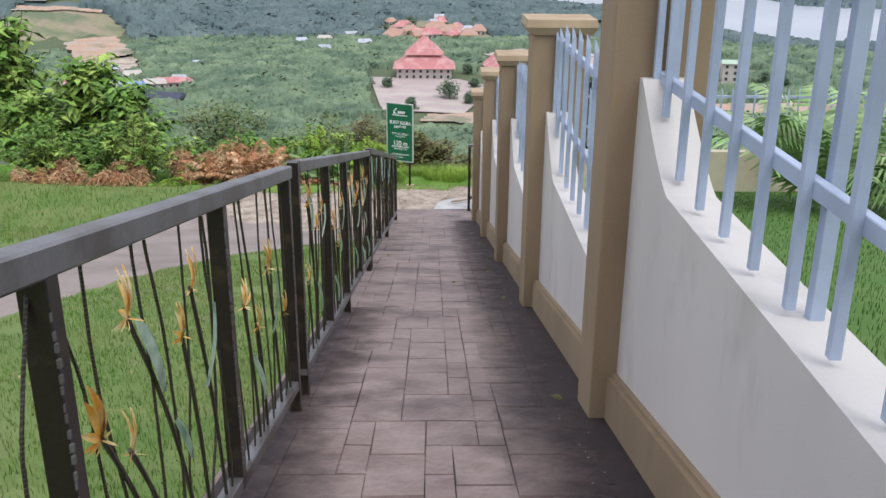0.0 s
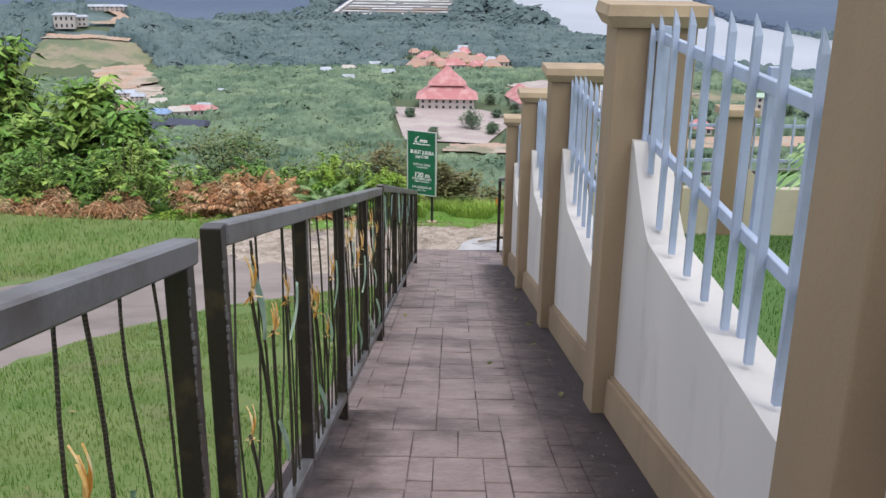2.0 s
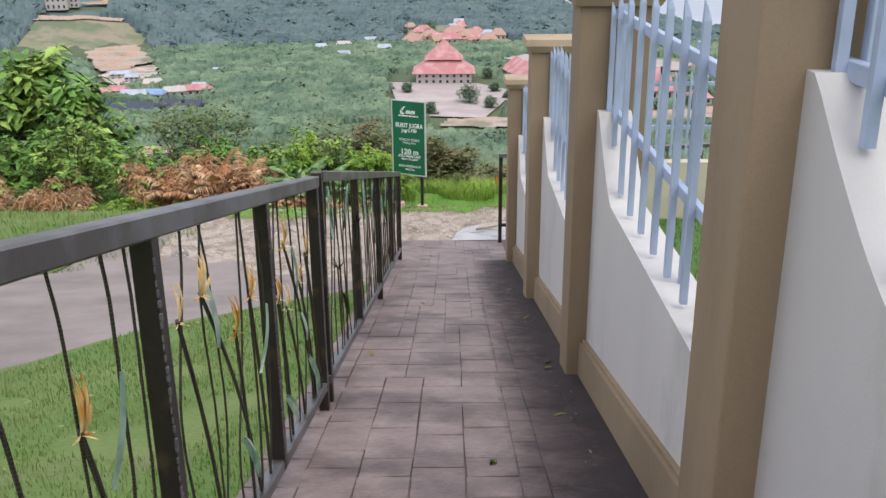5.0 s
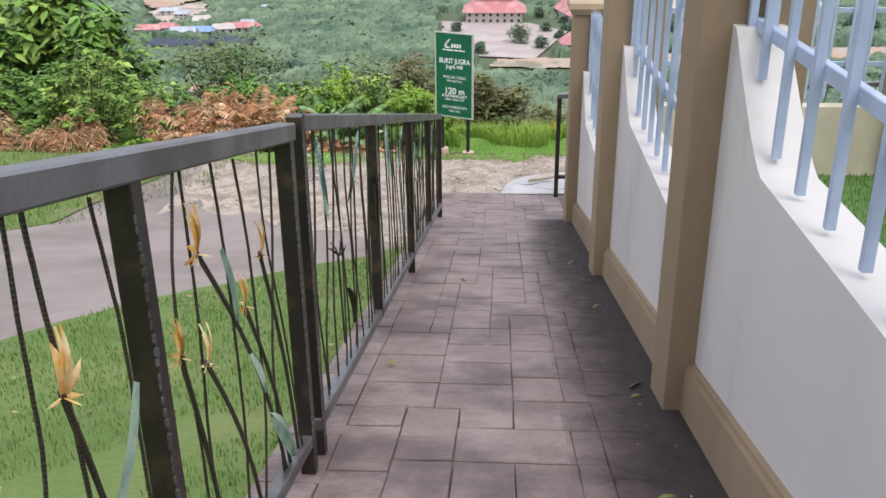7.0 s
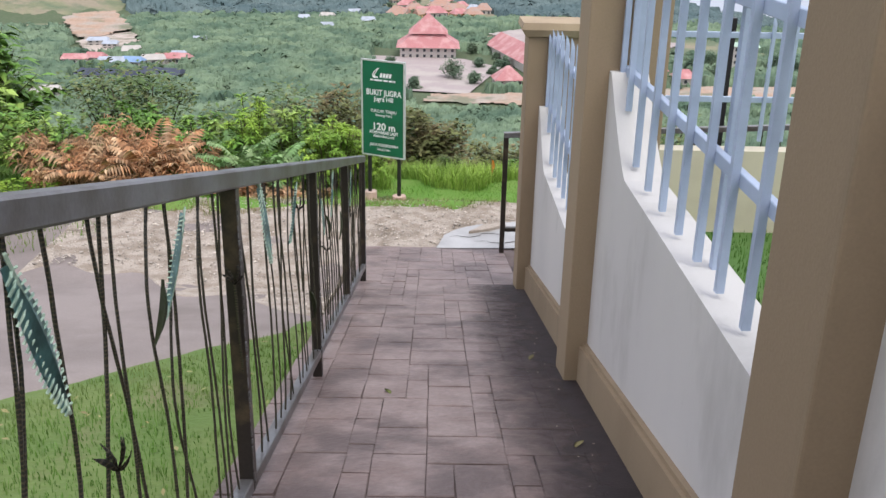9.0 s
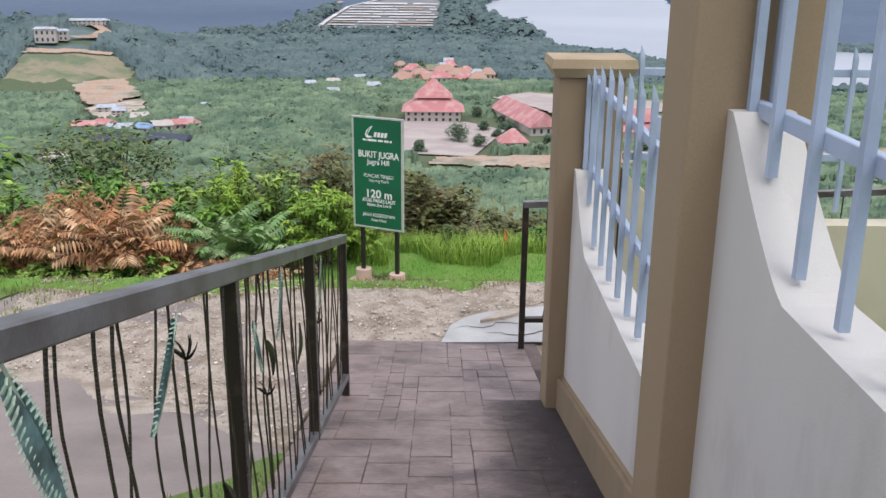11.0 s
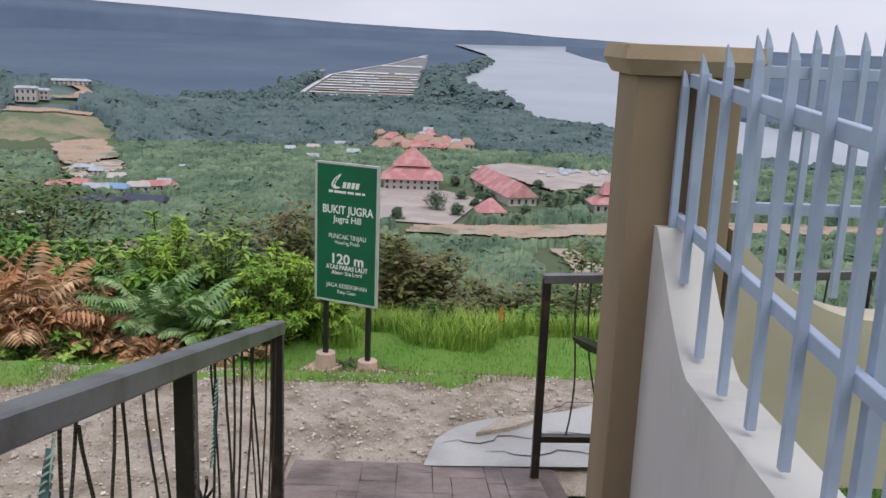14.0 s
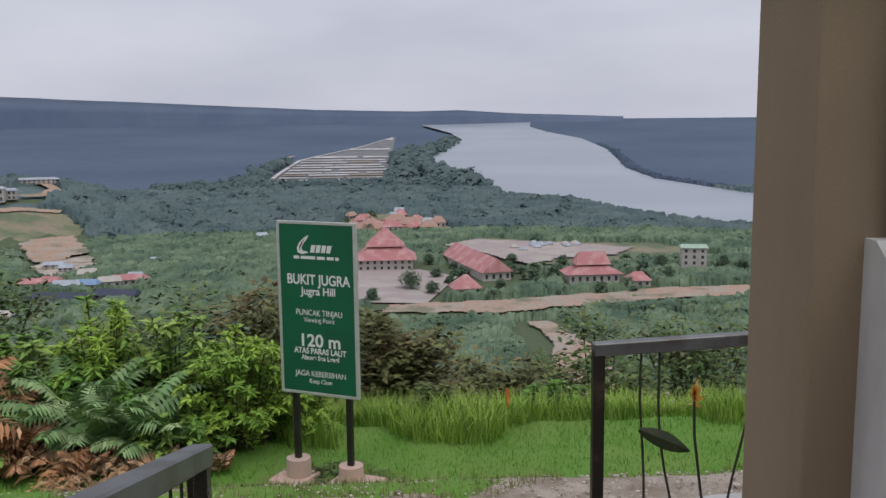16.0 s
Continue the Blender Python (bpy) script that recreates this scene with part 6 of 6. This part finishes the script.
forest("hillside_scrub", M_FOREST, 45, 200, 2400, 1.5, 55, "dense green scrub on the hillside", 0.95)
forest("near_forest", M_FOREST, 180, 520, 2200, 2.4, 46, "single green trees standing above the woods", 0.8)
forest("mid_forest", M_FOREST, 520, 880, 2000, 3.2, 30, "single green trees round the village", 0.8)
forest("far_forest", M_FOREST2, 880, 1430, 1600, 4.6, 24, "single trees towards the river, greyed by painted haze", 0.9)


def along(line, width, count):
    u = gen.random(count) * (len(line) - 1)
    i = u.astype(int)
    p = np.array(line, float)
    q = p[i] + (p[i + 1] - p[i]) * (u % 1)[:, None] + gen.normal(size=(count, 2)) * width
    return q[:, 0], q[:, 1]


def tree_belt(name, material, line, width, count, size, label):
    """Crowns strewn along a line on the plain."""
    x, y = along(line, width, count)
    return crowns(name, material, x, y, size * gen.uniform(0.6, 1.3, count), 22, label, 0.85)


# these belts carry the far colours with haze painted in
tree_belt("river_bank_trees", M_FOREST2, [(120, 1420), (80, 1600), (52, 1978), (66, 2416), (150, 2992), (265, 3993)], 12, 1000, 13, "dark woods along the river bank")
tree_belt("pond_edge_trees", M_FOREST2, [(-330, 1440), (-205, 1465), (-90, 1475), (20, 1475), (110, 1420)], 20, 900, 7, "woods before the fish ponds, greyed by painted haze")
tree_belt("pond_side_trees", M_FOREST2, [(-235, 1540), (-250, 1900), (-255, 2300)], 8, 260, 8, "woods beside the fish ponds, greyed by painted haze")
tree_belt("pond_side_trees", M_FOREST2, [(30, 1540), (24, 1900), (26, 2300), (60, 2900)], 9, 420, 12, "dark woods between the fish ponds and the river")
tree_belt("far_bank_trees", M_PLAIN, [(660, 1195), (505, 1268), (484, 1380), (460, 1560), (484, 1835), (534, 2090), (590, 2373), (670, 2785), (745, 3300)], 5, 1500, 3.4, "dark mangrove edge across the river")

# ---- pavers of the ramp ----
def paver_mesh(w, d, seed):
    r = random.Random(seed)
    bm = bmesh.new()
    h = 0.0085
    j = lambda: r.uniform(-0.004, 0.004)
    lo = [bm.verts.new((sx * w / 2, sy * d / 2, -0.01)) for sx, sy in ((-1, -1), (1, -1), (1, 1), (-1, 1))]
    mid = [bm.verts.new((sx * (w / 2) + j(), sy * (d / 2) + j(), h - 0.003)) for sx, sy in ((-1, -1), (1, -1), (1, 1), (-1, 1))]
    hi = [bm.verts.new((sx * (w / 2 - 0.004) + j(), sy * (d / 2 - 0.004) + j(), h + r.uniform(-0.003, 0.002))) for sx, sy in ((-1, -1), (1, -1), (1, 1), (-1, 1))]
    for a, b in ((lo, mid), (mid, hi)):
        for i in range(4):
            bm.faces.new((a[i], a[(i + 1) % 4], b[(i + 1) % 4], b[i]))
    bm.faces.new(hi)
    me = bpy.data.meshes.new("paver")
    bm.to_mesh(me)
    bm.free()
    me.materials.append(M_PAVER)
    return me


pave = random.Random(21)
MESHES = {}
GAP = 0.0042
CELL, NX, NY = 0.1199, 14, 185
tilt = math.degrees(math.atan(0.2501))
taken = set()
rest_v, rest_f, count = [], [], 0
for j in range(NY):
    for i in range(NX):
        if (i, j) in taken:
            continue
        for w, d in pave.sample([(3, 3), (2, 4), (3, 4), (2, 3), (2, 2), (3, 3), (2, 4), (4, 3)], 8) + [(2, 2), (2, 1), (1, 3), (1, 2), (1, 1)]:
            cells = [(i + a, j + b) for a in range(w) for b in range(d)]
            if i + w <= NX and j + d <= NY and not any(c in taken for c in cells):
                break
        taken.update(cells)
        key = (w, d, pave.randrange(4))
        if key not in MESHES:
            MESHES[key] = paver_mesh(w * CELL - GAP, d * CELL - GAP * 0.5, w * 10 + d + key[2] * 100)
        yc = -4.25 + (j + d / 2) * CELL
        m = pose(-0.548 + (i + w / 2) * CELL, yc, ramp_z(yc) - 0.012, -tilt if yc < 15.8 else -11.9, 0, 0)
        if 1.5 < yc < 16.5 and count < 300:
            same_mesh("paver", MESHES[key], ramp, m)
            count += 1
        else:
            me = MESHES[key]
            base = len(rest_v)
            rest_v.extend(tuple(m @ p.co) for p in me.vertices)
            rest_f.extend(tuple(base + q for q in p.vertices) for p in me.polygons)
tagged(raw("paver_field", rest_v, rest_f, M_PAVER, ramp), kind="stuff")

# black algae along the wall's foot
v, f = [], []
n = 150
for k in range(n):
    y = -4 + 19.75 * k / (n - 1)
    for x in (1.20, 0.9, 0.62):
        v.append((x, y, ramp_z(y) + 0.0065))
for k in range(n - 1):
    for j in range(2):
        a = k * 3 + j
        f.append((a, a + 1, a + 4, a + 3))
tagged(raw("algae_stain", v, f, M_GRIME), "black algae stain along the wall foot", "stain", kind="structure")
# the same growth along the railing's foot
v = [(0.58 - x, -y, ramp_z(y) + 0.0065) for y in (-4 + 10.2 * k / (n - 1) for k in range(n)) for x in (-0.52, -0.20, 0.12)]
left = tagged(raw("algae_stain", v, [(q[0], q[3], q[2], q[1]) for q in f], M_GRIME), "dark algae stain under the railing", "stain", kind="structure")
left.matrix_basis = pose(0.58, 0, 0, 0, 0, 180)

# leaf litter and grit at the wall foot
bm = bmesh.new()
metal_leaf(bm, (0, 0, 0), (1, 0, 0.05), 0.07, 0.035, (0, 0, 1), 0.3, 5)
o = link("fallen_leaf", bm, M_DRYGRASS)
LITTER = o.data
bpy.data.objects.remove(o)
for x, y, a in ((0.98, 9.62, 30), (1.02, 9.5, 200), (0.95, 6.6, 80), (1.0, 3.4, 140), (0.9, 8.4, 10), (0.93, 12.9, 60), (0.55, 7.7, 250), (-0.2, 9.9, 120), (0.05, 12.2, 300), (0.97, 11.3, 45)):
    o = new("fallen_leaf", LITTER)
    o.matrix_basis = pose(x, y, ramp_z(y) + 0.006, -tilt, 0, a)
    tagged(o, "curled dry leaf lying on the footpath", "leaf", "fallen leaves on the path")
crumbs_v, crumbs_f = [], []
octa = np.array([(1, 0, 0), (-1, 0, 0), (0, 1, 0), (0, -1, 0), (0, 0, 1), (0, 0, -1)], float)
octf = np.array([(0, 2, 4), (2, 1, 4), (1, 3, 4), (3, 0, 4), (2, 0, 5), (1, 2, 5), (3, 1, 5), (0, 3, 5)])
for k in range(60):
    y = rnd.uniform(2, 15.6)
    x = 1.07 - abs(rnd.gauss(0, 0.10))
    crumbs_f.append(octf + 6 * k)
    crumbs_v.append(octa * [rnd.uniform(0.003, 0.008), rnd.uniform(0.003, 0.008), 0.003] + [x, y, ramp_z(y) + 0.008])
tagged(raw("paint_crumbs", np.concatenate(crumbs_v), np.concatenate(crumbs_f), M_GRAVEL), "pale grit crumbs along the wall foot", "crumbs", kind="stuff")

lv, lf = [], []
for k in range(150):
    y = rnd.uniform(1, 15)
    x = rnd.uniform(road_edge(y) + 0.1, -0.6)
    a, r = rnd.uniform(0, 6.28), rnd.uniform(0.012, 0.035)
    z = hill(x, y) + 0.085
    lv.extend([(x - r * math.cos(a), y - r * math.sin(a), z - 0.01), (x + 0.4 * r * math.sin(a), y - 0.4 * r * math.cos(a), z), (x + r * math.cos(a), y + r * math.sin(a), z), (x - 0.4 * r * math.sin(a), y + 0.4 * r * math.cos(a), z - 0.004)])
    lf.append((4 * k, 4 * k + 1, 4 * k + 2, 4 * k + 3))
tagged(raw("lawn_litter", lv, lf, M_DRYGRASS), "pale fallen leaves strewn on the lawn", "leaves", kind="stuff")
